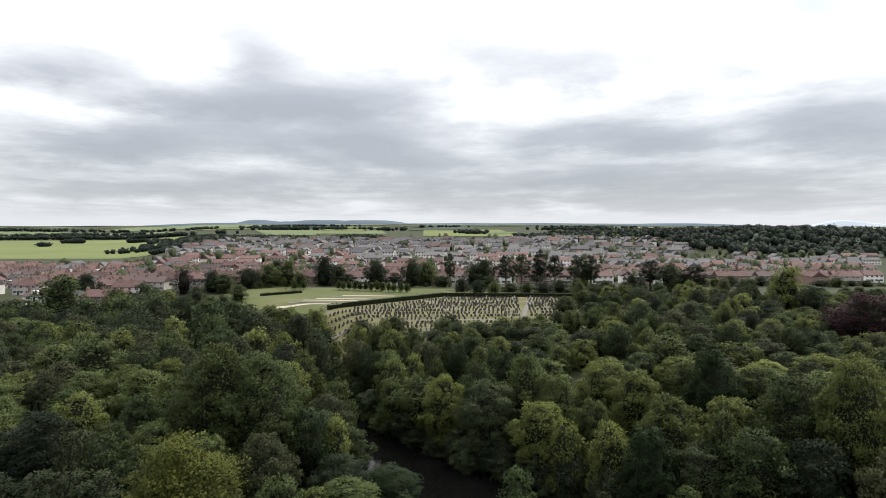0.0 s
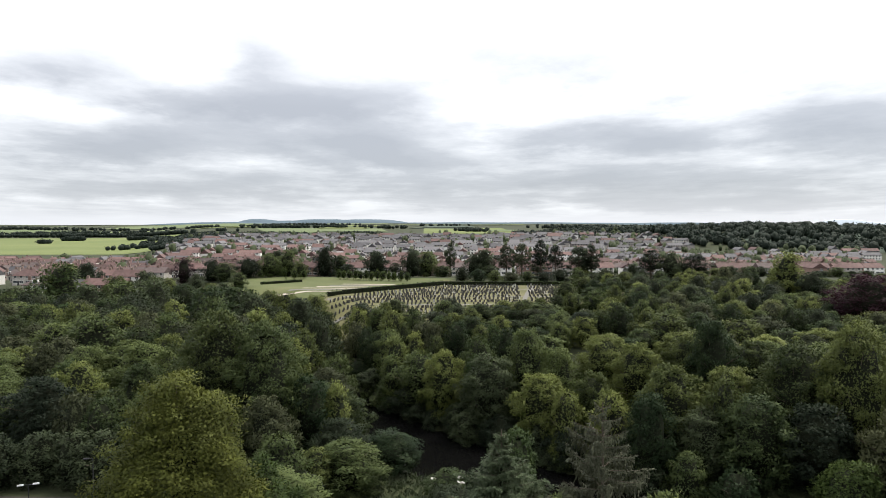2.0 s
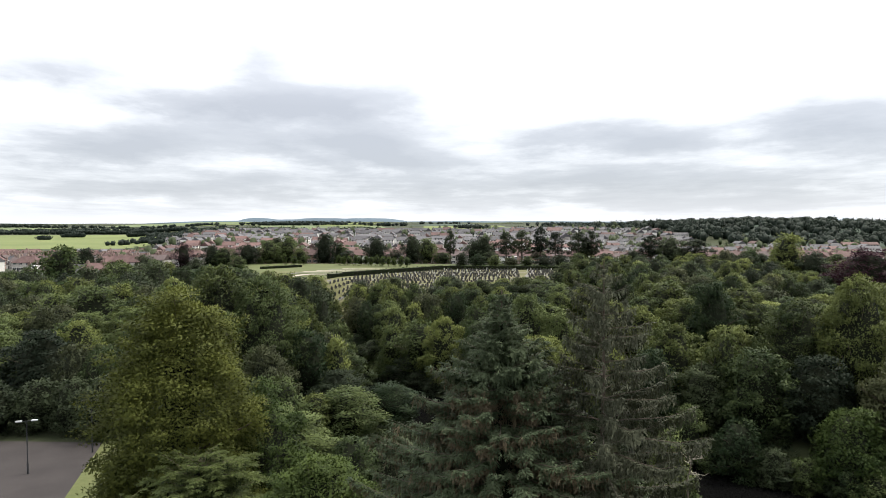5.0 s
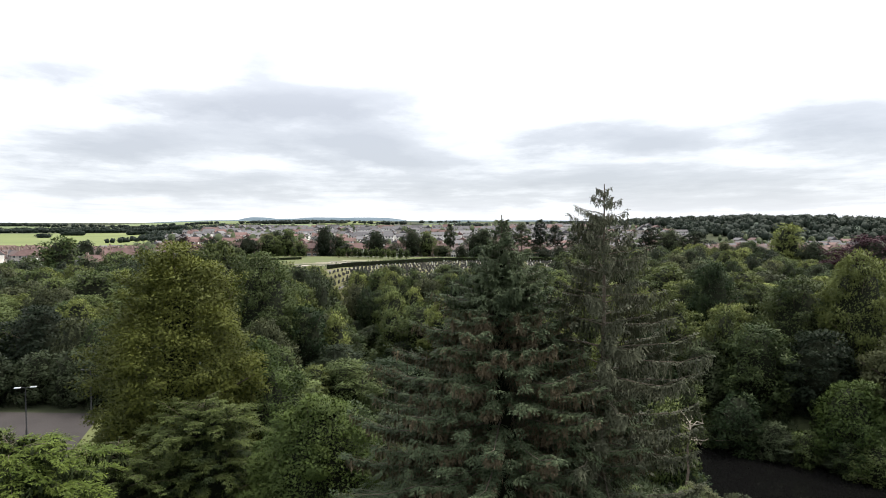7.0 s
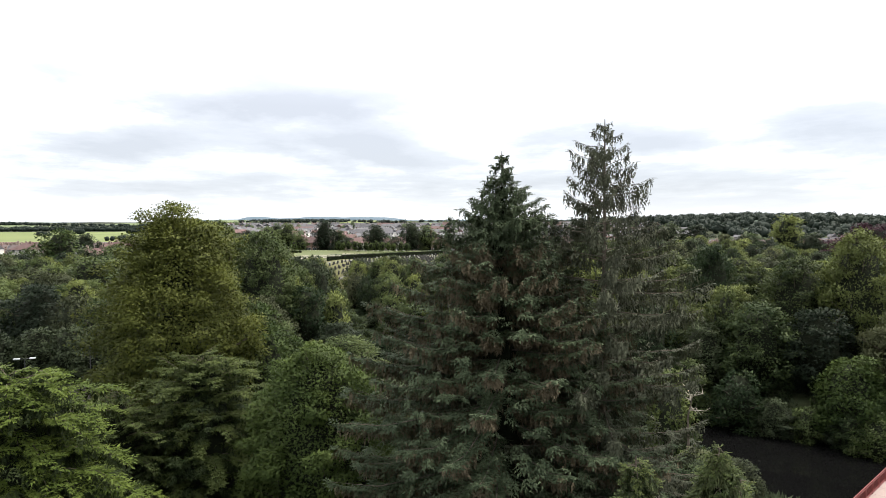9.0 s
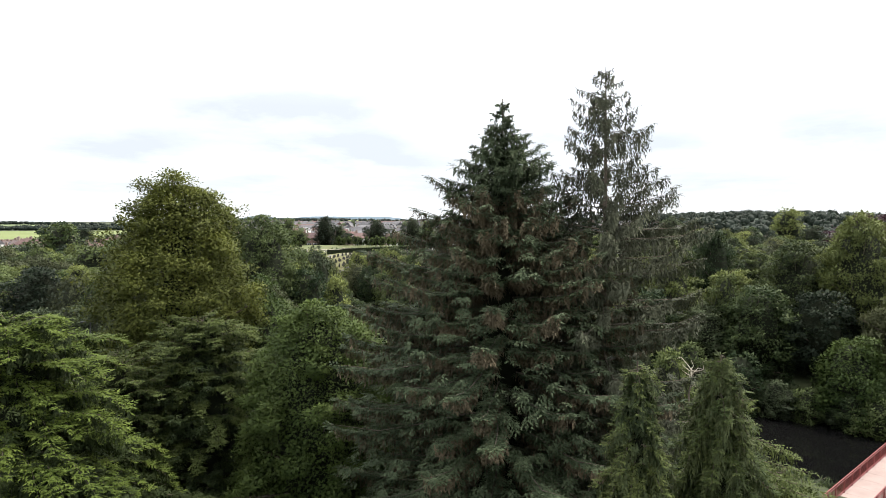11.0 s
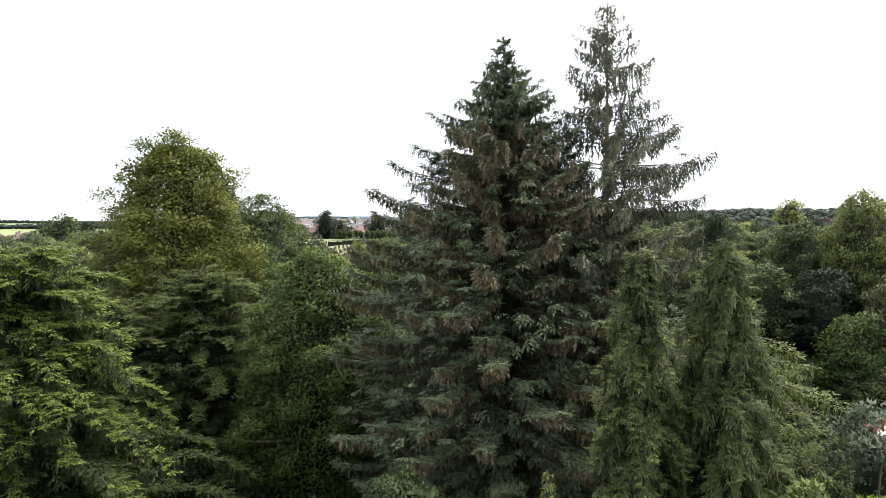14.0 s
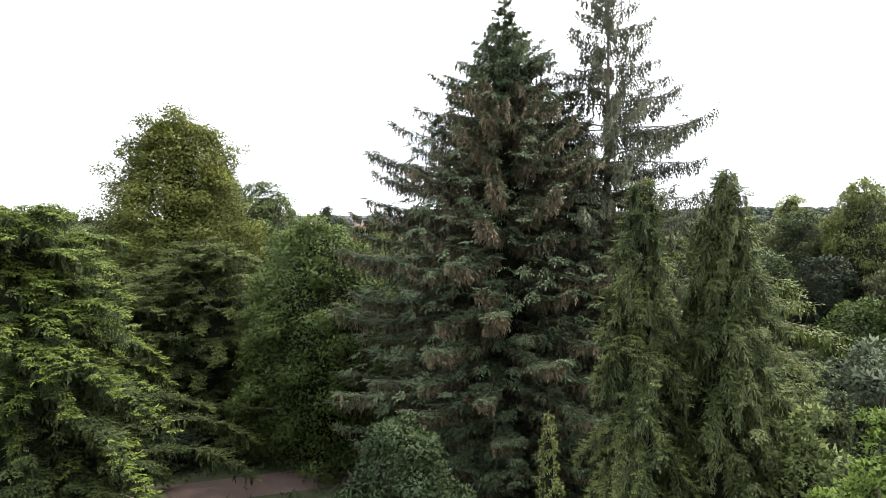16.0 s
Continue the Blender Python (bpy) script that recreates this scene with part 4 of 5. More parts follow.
def build_cemetery():
    rng = np.random.default_rng(12)
    drape("cemetery_lawn", [(-62, 160), (80, 160), (80, 276), (-30, 300)], GRAVE_LAWN, 0.10, "yellowing mown grass of the cemetery", 40, 40, "lawn")
    drape("memorial_lawn", [(-90, 224), (-56, 222), (8, 302), (-100, 312)], LAWN, 0.12, "open green lawn beside the cemetery", 24, 24, "lawn")
    for q in range(4):
        y = 182 + q * 24
        ribbon("cemetery_path", [(cemetery_left(y) + 3, y), (10, y + 2), (70, y - 2)], 2.0, GRIT, 0.17, "pale gravel walk between the graves", "path", 8)
    for x in (30,):
        ribbon("cemetery_path", [(x - 10, 165), (x, 230), (x + 8, 268)], 1.6, GRIT, 0.19, "pale gravel walk through the graves", "path", 8)
    for q in range(6):
        x, y = -54 + q * 4.6, 246 + q * 5.2
        drape("grave_strip", [(x - 13, y + 2.0), (x + 10, y), (x + 10.5, y + 2.2), (x - 12.5, y + 4.2)], GRIT if q % 3 == 1 else PALE_EARTH, 0.2, "long pale strip of fresh earth in the lawn", 10, 2, "grave")
    kinds = [(0.50, 1.05, True, GRANITE), (0.54, 0.95, False, GRANITE), (0.44, 1.35, True, STONE_PALE), (0.60, 0.85, True, GRANITE)]
    shells = [gravestone_mesh("stone", w, h, a, m) for w, h, a, m in kinds]
    names = ["upright dark granite gravestone with arched top", "square polished dark granite gravestone", "tall pale sandstone gravestone", "low broad granite gravestone on a plinth"]
    protos = [None] * 4
    near, row, rest = 0, 0, ([], [], [])
    y = 166.0
    o = 0
    while y < 268:
        x = cemetery_left(y) + 4
        lim = 60 + 0.15 * (268 - y)
        while x < lim:
            x += 1.25 + abs(rng.normal(0, 0.25))
            if rng.random() < 0.10 or abs((y - 182) % 24) < 1.8 or abs(x - (30 + (y - 230) * 0.1)) < 1.8:
                continue
            k = int(rng.choice(4, p=[0.44, 0.28, 0.08, 0.20]))
            yy = y + 0.06 * x + rng.normal(0, 0.15)
            m = pose(x, yy, ground_z(x, yy) + 0.12, rng.normal(0, 2.0), rng.normal(0, 1.5), rng.normal(0, 4))
            if near < 290 and y > 196 and rng.random() < 0.35:
                if protos[k] is None:
                    V, F = shells[k]
                    protos[k] = tagged(new("gravestone", mesh_of("gravestone", V, F, kinds[k][3])), names[k], "gravestone", "gravestones of the cemetery")
                    protos[k].matrix_basis = m
                else:
                    copy_thing(protos[k], m)
                near += 1
            else:
                V, F = shells[k]
                s = Matrix.Diagonal((1, 1, rng.uniform(0.8, 1.25), 1))
                rest[0].extend(tuple(m @ s @ Vector(p)) for p in V)
                rest[1].extend(tuple(o + i for i in f) for f in F)
                rest[2].extend([0 if kinds[k][3] is GRANITE else 1] * len(F))
                o += len(V)
        row += 1
        y += (1.3 if row % 2 else 5.6) if y < 236 else 2.35
    tagged(new("gravestones", mesh_of("gravestones", rest[0], rest[1], [GRANITE, STONE_PALE], rest[2])), "crowded rows of dark and pale gravestones on grass", "gravestones", kind="stuff")


build_cemetery()


def hedge(pts, width, height, label):
    """A clipped hedge: leaf sprays over an inside painted dark as shade."""
    rng = np.random.default_rng(int(abs(pts[0][0] * 7 + pts[0][1])))
    P, Nn, core = [], [], []
    thing = tagged(new("hedge"), label, "hedge")
    for a, b in zip(pts[:-1], pts[1:]):
        a, b = np.array(a, float), np.array(b, float)
        ln = np.linalg.norm(b - a)
        d = (b - a) / ln
        side = np.array([-d[1], d[0]])
        n = int(ln * 14)
        s, q = rng.uniform(0, ln, n), rng.integers(0, 3, n)
        for si, qi in zip(s, q):
            off = [-width / 2, width / 2, rng.uniform(-width / 2, width / 2)][qi]
            z = height if qi == 2 else rng.uniform(0, height)
            p = a + d * si + side * off
            P.append((p[0], p[1], ground_z(p[0], p[1]) + z))
            nrm = (0, 0, 1) if qi == 2 else (*(side * (-1 if qi == 0 else 1)), 0.2)
            Nn.append(nrm)
        m = max(2, int(ln / 6))
        for i in range(m):
            p0, p1 = a + d * ln * i / m, a + d * ln * (i + 1) / m
            z = ground_z(*p0)
            w = side * width * 0.45
            core.append(([(*(p0 - w), z - 0.3), (*(p0 + w), z - 0.3), (*(p1 + w), z - 0.3), (*(p1 - w), z - 0.3), (*(p0 - w), z + height * 0.95), (*(p0 + w), z + height * 0.95), (*(p1 + w), z + height * 0.95), (*(p1 - w), z + height * 0.95)],
                         [(4, 7, 6, 5), (0, 4, 5, 1), (1, 5, 6, 2), (2, 6, 7, 3), (3, 7, 4, 0)]))
    P, Nn = np.array(P), unit(np.array(Nn))
    n = len(P)
    V, F = sprays(P, unit(Nn * 0.5 + rng.normal(0, 0.6, (n, 3))), unit(Nn + rng.normal(0, 0.4, (n, 3))), rng.uniform(0.3, 0.6, n), rng.uniform(0.25, 0.4, n))
    under("leaves", mesh_of("hedge_leaves", V, F, HEDGE), thing)
    # near-black boxes behind the leaves, in place of the hedge's inner shade
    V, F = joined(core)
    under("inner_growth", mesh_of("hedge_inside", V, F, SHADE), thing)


hedge([(-57, 221), (-28, 247), (0, 272)], 1.6, 1.8, "long clipped dark hedge along the graves")
hedge([(0, 272.5), (35, 271), (66, 268)], 1.5, 1.7, "clipped hedge behind the graves")
hedge([(-79, 274), (-64, 286)], 1.4, 1.2, "low clipped hedge on the lawn")


# ---- woodland trees: kinds, then places ----
def kinds(names):
    """Two builds of each kind: finely leaved for the near woods, coarser for the far ones."""
    made = {}
    for q, (kind, kname, H, R, low, mat, label, extra) in enumerate(names):
        for lod, lobes, per, size in (("near", 260, 50, 0.31), ("far", 98, 38, 0.45) if kind != "small" else ("far", 14, 24, 0.5)):
            for v in range(2):
                made.setdefault((kind, lod), []).append(
                    broadleaf(kind + lod + str(v), H, R, low, lobes, per, size, mat, 10 * q + v + 100, label, kind_name=kname, **extra))
    return made


DIMS = [
    ("oak", "oak_tree", 11.0, 5.0, 0.3, LEAF_OAK, "full green oak of the river wood", {"ragged": 0.35}),
    ("dark", "sycamore_tree", 11.0, 5.0, 0.2, LEAF_DARK, "dark green dense sycamore of the river wood", {"ragged": 0.3}),
    ("beech", "beech_tree", 11.0, 5.0, 0.2, LEAF_BEECH, "yellow-green beech with layered foliage", {"ragged": 0.3}),
    ("lime", "lime_tree", 11.0, 4.6, 0.2, LEAF_LIME, "light green leafy lime tree", {"ragged": 0.4}),
    ("willow", "willow_tree", 9.5, 4.8, 0.2, LEAF_WILLOW, "grey-green willow of the river wood", {"ragged": 0.4}),
    ("copper", "copper_beech", 12.5, 6.0, 0.3, LEAF_COPPER, "dark purple copper beech", {}),
    ("pine", "pine_tree", 14.5, 4.0, 4.6, LEAF_DARK, "tall dark pine with bare lower trunk", {"ragged": 0.75, "core": 0, "skirt": 0.85, "flat": 0.5, "lobe": 0.9, "deep": 0.4}),
    ("small", "young_tree", 4.2, 1.7, 1.0, LEAF_BRIGHT, "small round-headed lawn tree", {"core": 0.6, "trunk_r": 0.1}),
]
SIZE_OF = {d[0]: (d[2], d[3]) for d in DIMS}
KINDS = kinds(DIMS)
for q, (kind, kname, mat, label) in enumerate([("oak", "oak_tree", LEAF_OAK, "great green oak of the river wood"), ("dark", "sycamore_tree", LEAF_DARK, "great dark sycamore of the river wood"), ("beech", "beech_tree", LEAF_BEECH, "great domed beech of the river wood")]):
    KINDS[(kind, "big")] = [broadleaf(kind + "_big", 18.0, 7.5, 0.3, 420, 64, 0.34, mat, 150 + q, label, kind_name=kname, ragged=0.3)]


def plant(kind, x, y, top=None, R=None, turn=None, label="", lower=0.0):
    """Set a tree of that kind at x, y with its top at that height."""
    lod = "near" if y < 128 and R > 4.2 or kind == "copper" and R > 8 else "far"
    if R > 6.4 and y < 115 and kind in ("oak", "dark", "beech"):
        lod = "big"
    protos = KINDS[(kind, lod)]
    p = protos[int(RNG.integers(len(protos)))]
    z = ground_z(x, y) - lower
    if y > 195 and kind not in ("pine", "small"):
        R = max(R, 0.46 * (top - z))
    dims = (18.0, 7.5) if lod == "big" else SIZE_OF[kind]
    sh = (top - z) / dims[0]
    sr = R / dims[1]
    m = Matrix.LocRotScale((x, y, z), Euler((0, 0, turn if turn is not None else RNG.uniform(0, 6.28))), (sr, sr * RNG.uniform(0.92, 1.08), sh))
    ob = copy_thing(p, m)
    if label:
        tagged(ob, label)
    return ob


SET = []


def at(kind, px, y, top, R, label=""):
    """A tree at the bearing px (side per unit of depth) and depth y."""
    x = px * y
    SET.append((x, y, R))
    return plant(kind, x, y, top, R, label=label)


# trees that stand out, one by one
at("beech", -0.359, 94, 21.0, 7.6, "great dark domed beech above the river bank")
at("oak", -0.282, 92, 19.0, 7.4, "great green domed oak above the river bank")
at("lime", -0.170, 91, 10.6, 3.0, "bright green lime at the water's edge")
at("oak", -0.215, 90, 12.0, 3.9, "green oak below the great domed trees")
at("oak", -0.082, 86, 4.9, 4.8, "bushy green oak at the water's edge")
at("lime", 0.118, 76, 8.6, 3.5, "light green pointed lime by the river")
at("lime", 0.362, 66, 5.0, 3.2, "yellow-green lime by the river with a dead snag")
at("oak", 0.20, 70, 3.4, 3.6, "green oak on the near river bank")
at("dark", 0.28, 69, 2.2, 3.6, "dark sycamore on the near river bank")
# the wood before the car park and the left bank
at("beech", -0.627, 174, 12.0, 4.8)
at("beech", -0.577, 168, 13.2, 5.2)
at("beech", -0.511, 156, 12.8, 5.0)
at("lime", -0.438, 142, 13.2, 4.6, "sunlit yellow-green lime of the river wood")
at("beech", -0.681, 168, 9.6, 5.6)
at("oak", -0.555, 139, 13.8, 8.2, "broad round oak of the river wood")
at("beech", -0.578, 101, 11.8, 4.2)
at("oak", -0.480, 98, 12.2, 4.4)
at("dark", -0.640, 88, 12.0, 6.0)
at("willow", -0.584, 83, 11.2, 3.6, "brownish drooping willow beside the car park")
at("oak", -0.545, 82, 11.0, 3.6)
at("willow", -0.281, 82, 10.9, 4.4, "grey-green willow above the river bank")
at("oak", -0.262, 72, 9.7, 4.0)
at("oak", -0.366, 187, 13.3, 7.0)
at("dark", -0.487, 214, 11.0, 5.8)
# the far bank, upstream to downstream
at("dark", -0.200, 160, 12.4, 6.0)
at("dark", -0.129, 186, 10.8, 6.0, "dark spreading pine-like tree above the bank")
at("beech", -0.061, 171, 9.8, 4.6)
at("willow", -0.008, 166, 10.8, 4.6, "grey-green willow below the graves")
at("beech", 0.051, 186, 10.0, 5.4)
at("oak", 0.091, 182, 10.4, 3.6)
at("oak", 0.158, 177, 11.8, 6.4)
at("beech", 0.221, 168, 8.4, 6.8)
at("oak", 0.135, 121, 13.8, 5.2)
at("lime", -0.075, 140, 8.8, 4.0, "light green lime on the far bank")
at("lime", -0.080, 136, 5.4, 3.8, "light green lime low on the far bank")
at("lime", 0.052, 123, 8.4, 2.8, "light green young lime on the far bank")
at("beech", 0.241, 108, 8.4, 4.4)
at("beech", 0.362, 99, 11.6, 6.2, "broad yellow-green beech on the far river bank")
at("beech", 0.356, 135, 14.8, 7.0)
at("oak", 0.430, 109, 17.2, 4.8, "tall green oak on the far bank")
at("beech", 0.450, 93, 11.2, 3.6)
at("willow", 0.508, 140, 13.2, 5.6, "silvery grey willow behind the bank")
at("beech", 0.563, 95, 15.8, 7.2, "broad yellow-green beech on the far bank")
at("oak", 0.500, 88, 9.6, 6.2, "big green oak overhanging the river")
at("dark", 0.596, 143, 14.6, 4.0, "narrow dark sycamore beside the copper beech")
at("beech", 0.66, 89, 20.0, 6.6, "tall olive beech with pale limbs")
at("dark", 0.60, 85, 9.0, 5.8, "dark sycamore overhanging the river")
SET.append((49.7, 77, 5.6))
at("dark", 0.415, 92, 6.5, 5.0, "dark sycamore on the far river bank")
at("dark", 0.472, 178, 12.5, 5.4)
at("oak", 0.417, 171, 14.2, 4.4)
at("dark", 0.391, 181, 16.8, 4.8)
at("oak", 0.314, 189, 16.0, 5.2)
at("willow", 0.288, 151, 12.8, 3.2)
at("oak", 0.534, 169, 15.2, 4.6)
at("lime", 0.545, 225, 24, 6.4, "tall light green lime beside the town")
at("copper", 0.675, 163, 20.5, 11.5, "dark purple copper beech at the wood's edge")
at("dark", 0.585, 215, 18, 6.0, "dark sycamore at the wood's edge")
at("lime", -0.603, 248, 19.6, 7.9, "tall round yellow-green lime among the houses")
# the trees before the eastern houses
at("oak", 0.270, 232, 14.6, 5.2)
at("dark", 0.312, 238, 15.2, 5.6)
at("oak", 0.355, 230, 14.2, 5.2)
at("beech", 0.398, 240, 14.8, 5.6)
at("dark", 0.440, 232, 13.4, 5.2)
at("oak", 0.482, 240, 14.2, 5.6)
at("beech", 0.520, 232, 13.8, 5.0)
at("oak", 0.612, 236, 13.4, 5.4)
at("dark", 0.660, 230, 13.6, 5.4)
# the trees below the western houses
at("oak", -0.655, 224, 12.6, 6.0)
at("dark", -0.560, 222, 12.8, 6.2)
at("oak", -0.510, 232, 14.0, 6.0)
at("dark", -0.455, 228, 13.6, 6.0)


def fill_wood():
    """The woods on both banks, tree by tree, with no two too close."""
    rng = np.random.default_rng(33)

    def free(x, y, r):
        return all((x - a) ** 2 + (y - b) ** 2 > ((0.70 if y < 125 else 0.74) * (r + c)) ** 2 for a, b, c in SET)

    tries = 0
    while tries < 9000:
        tries += 1
        y = rng.uniform(60, 262)
        b = rng.uniform(-0.74, 0.76)
        x = b * y
        gap = river_gap(x, y)
        r = rng.uniform(4.4, 6.9)
        if gap < 0:
            if -gap < HALF + 0.15 * r or (y < 79 and x < -29) or (b > -0.25 and y < 76) or b > -0.15:
                continue
            top = rng.uniform(9.8, 12.8)
            if x > -30:
                top -= 4
            kinds, weights = ["oak", "dark", "beech", "lime", "willow"], [0.36, 0.20, 0.20, 0.08, 0.16]
        else:
            if gap < HALF - 1:
                continue
            if cemetery_left(y) - (45 if y > 236 else 14) < x < 44 + 0.12 * (300 - y) and y > (172 if -12 < x < -1 else 190 if x > -50 else 236):
                continue
            if y > 205 and (b < 0.15 or rng.random() < 0.66):
                continue
            near_bank = 1 - sstep(gap, HALF, HALF + 26)
            top = 10.2 + rng.uniform(0, 2.6) - 3.5 * near_bank + 1.5 * sstep(b, 0.3, 0.6)
            r *= 0.92
            if y > 138:
                r = rng.uniform(2.7, 4.7)
                top += rng.uniform(0.0, 4.5) * sstep(b, 0.12, 0.25) * (1 - sstep(b, 0.5, 0.58))
            kinds, weights = ["oak", "dark", "beech", "lime", "willow"], [0.34, 0.10, 0.38, 0.10, 0.08]
        if not free(x, y, r):
            continue
        SET.append((x, y, r))
        plant(kinds[int(rng.choice(5, p=weights))], x, y, top, r)


fill_wood()


def fringe():
    """Low trees and bushes overhanging the water on both banks."""
    rng = np.random.default_rng(8)
    for x in np.arange(-30, 88, 4.6):
        if 41 < x < 57:
            plant("dark", x, float(np.interp(x, RIVER_X, RIVER_Y)) + HALF - 1.0, -3.2 + rng.uniform(-0.5, 0.6), 2.8, label="low dark bush overhanging the river")
            continue
        y = float(np.interp(x, RIVER_X, RIVER_Y)) + HALF + (rng.uniform(-1.2, 0.8) if x < 14 else rng.uniform(-3.0, 1.0))
        plant(["dark", "oak", "dark", "beech"][int(rng.integers(4))], x + rng.normal(0, 0.8), y, rng.uniform(-1.0, 3.0), rng.uniform(3.2, 4.4))
    for x in np.arange(-26, 96, 3.1):
        y = float(np.interp(x, RIVER_X, RIVER_Y)) + HALF + rng.uniform(-2.6, -1.2)
        plant(["dark", "oak"][int(rng.integers(2))], x + rng.normal(0, 0.5), y, rng.uniform(-3.4, -1.6), rng.uniform(2.2, 3.0), label="low dark bush overhanging the river")
    for x in np.arange(-34, 30, 5.0):
        if -7 < x < 12:
            continue
        y = float(np.interp(x, RIVER_X, RIVER_Y)) - HALF - rng.uniform(0, 2.5)
        plant(["willow", "oak", "dark"][int(rng.integers(3))], x + rng.normal(0, 0.8), y, rng.uniform(-3.2, -1.2), rng.uniform(2.6, 3.6))
    for b in np.arange(-0.30, 0.44, 0.075):
        y = rng.uniform(306, 332)
        plant(["dark", "oak", "dark", "beech", "pine"][int(rng.integers(5))], b * y, y, rng.uniform(13, 17), rng.uniform(4.2, 5.5))
    for b in np.arange(-0.74, -0.37, 0.03):
        y = rng.uniform(240, 268)
        plant(["dark", "oak", "willow"][int(rng.integers(3))], b * y, y, rng.uniform(6, 9.5), rng.uniform(4.0, 6.0))
    for y in np.arange(44, 78, 5.2):
        for x in np.arange(-26, 10, 5.4):
            if abs(x + 20.3) + abs(y - 47.5) < 6 or (x > -14 and y < 46) or (x > -12 and y > 66 and x < 0):
                continue
            plant(["oak", "dark", "willow", "beech"][int(rng.integers(4))], x + rng.normal(0, 1), y + rng.normal(0, 1), rng.uniform(3.5, 7.5) - 0.06 * (x + 20), rng.uniform(2.6, 3.6))
    for q in range(34):
        x, y = rng.uniform(-16, 14), rng.uniform(33, 44)
        if abs(y - np.interp(x, [-14, -8, 3, 14], [29, 31.5, 37.5, 41])) < 2.4:
            continue
        plant(["dark", "oak", "willow"][int(rng.integers(3))], x, y, ground_z(x, y) + rng.uniform(1.2, 3.0), rng.uniform(1.5, 2.3), label="low leafy undergrowth bush beneath the park trees")


fringe()
for b in np.arange(-0.37, -0.19, 0.024):
    y = 208 + 8 * math.sin(b * 90)
    plant(["oak", "dark", "beech"][int(RNG.integers(3))], b * y, y, float(np.interp(b, [-0.37, -0.19], [14.5, 10.0])), 5.2, label="green woodland tree beside the memorial lawn")
for q in range(22):
    x, y = RNG.uniform(11, 25), (RNG.uniform(31, 38.5) if q % 2 else RNG.uniform(46, 53))
    plant(["dark", "oak", "willow"][q % 3], x, y, ground_z(x, y) + RNG.uniform(2.2, 4.2), RNG.uniform(1.6, 2.5), label="leafy shrub on the bank below the bridge")
for b in np.arange(-0.50, -0.32, 0.022):
    y = 252 + 14 * math.sin(b * 110)
    plant(["dark", "oak", "beech"][int(RNG.integers(3))], b * y, y, RNG.uniform(10.5, 15), RNG.uniform(3.6, 5.0), label="green tree between the houses and the lawn")
for b in np.arange(0.36, 0.72, 0.024):
    y = 322 + 10 * math.sin(b * 130)
    plant(["oak", "dark", "beech", "oak"][int(RNG.integers(4))], b * y, y, RNG.uniform(8.5, 13.0), RNG.uniform(4.0, 6.0), label="round green tree below the eastern houses")
for b in np.arange(0.03, 0.36, 0.026):
    y = 286 + 6 * math.sin(b * 70)
    plant(["dark", "oak", "willow"][int(RNG.integers(3))], b * y, y, RNG.uniform(11.5, 14.5), RNG.uniform(3.4, 4.6))
for x in np.arange(-78, -37, 4.6):
    plant("dark", x, 77.4 + RNG.normal(0, 0.6), RNG.uniform(5.5, 9.0), RNG.uniform(3.3, 4.2))
for x, y, top, r in [(-5.0, 68, 2.6, 3.0), (-8.5, 64, 3.4, 3.0), (-1.5, 65, 1.8, 2.8), (-4.5, 73, 0.6, 2.8)]:
    plant("oak", x, y, top, r, label="green bushy oak filling the river bank")

# the dark trees behind the cemetery and along the lawn
for b, y, top, R, k in [(-0.275, 312, 20, 6.5, "oak"), (-0.262, 330, 21, 6, "dark"), (-0.245, 318, 22, 6, "oak"), (-0.187, 325, 23, 7, "dark"), (-0.163, 335, 18, 5, "oak"), (-0.105, 320, 21, 7, "dark"), (-0.048, 318, 22, 6, "dark"), (-0.025, 322, 21, 6, "oak"),
                        (0.012, 330, 24, 3.5, "pine"), (0.05, 316, 20, 6, "dark"), (0.065, 318, 22, 5, "dark"), (0.10, 316, 24, 5, "pine"), (0.125, 314, 25, 5, "pine"), (0.155, 316, 26, 5, "pine"), (0.178, 318, 24, 4.5, "pine"), (0.215, 300, 24, 6.5, "pine"), (0.235, 300, 24, 5, "pine"),
                        (0.258, 270, 15, 6.5, "willow"), (0.33, 292, 22, 7, "pine"), (0.36, 288, 22, 7, "dark"), (0.40, 285, 21, 7, "pine"), (0.195, 215, 14.5, 5.0, "beech"), (0.235, 206, 13.5, 4.6, "oak"), (0.27, 190, 13, 4.6, "willow"),
                        (-0.565, 285, 17, 8, "dark"), (-0.52, 262, 13, 5.5, "beech"), (-0.47, 262, 15, 5, "dark"), (-0.41, 285, 19, 5, "copper"), (-0.365, 290, 18, 6, "dark"), (-0.345, 285, 17, 6, "oak"), (-0.31, 305, 18, 6, "dark")]:
    plant(k, b * y, y, top, R)
for q in range(13):
    plant("small", -49 + q * 2.7 + RNG.normal(0, 0.25), 297 - q * 0.9, ground_z(-30, 292) + RNG.uniform(4.2, 5.2), RNG.uniform(1.3, 1.6))
for b, y in [(-0.268, 240), (-0.262, 233), (-0.246, 236), (-0.2435, 228), (-0.25, 300), (-0.22, 300), (-0.235, 296), (-0.29, 305)]:
    plant("small", b * y, y, ground_z(b * y, y) + RNG.uniform(3.6, 6.0), RNG.uniform(1.0, 2.0))


for protos in KINDS.values():
    for p in protos:
        for o in (*p.children, p):
            bpy.data.objects.remove(o)


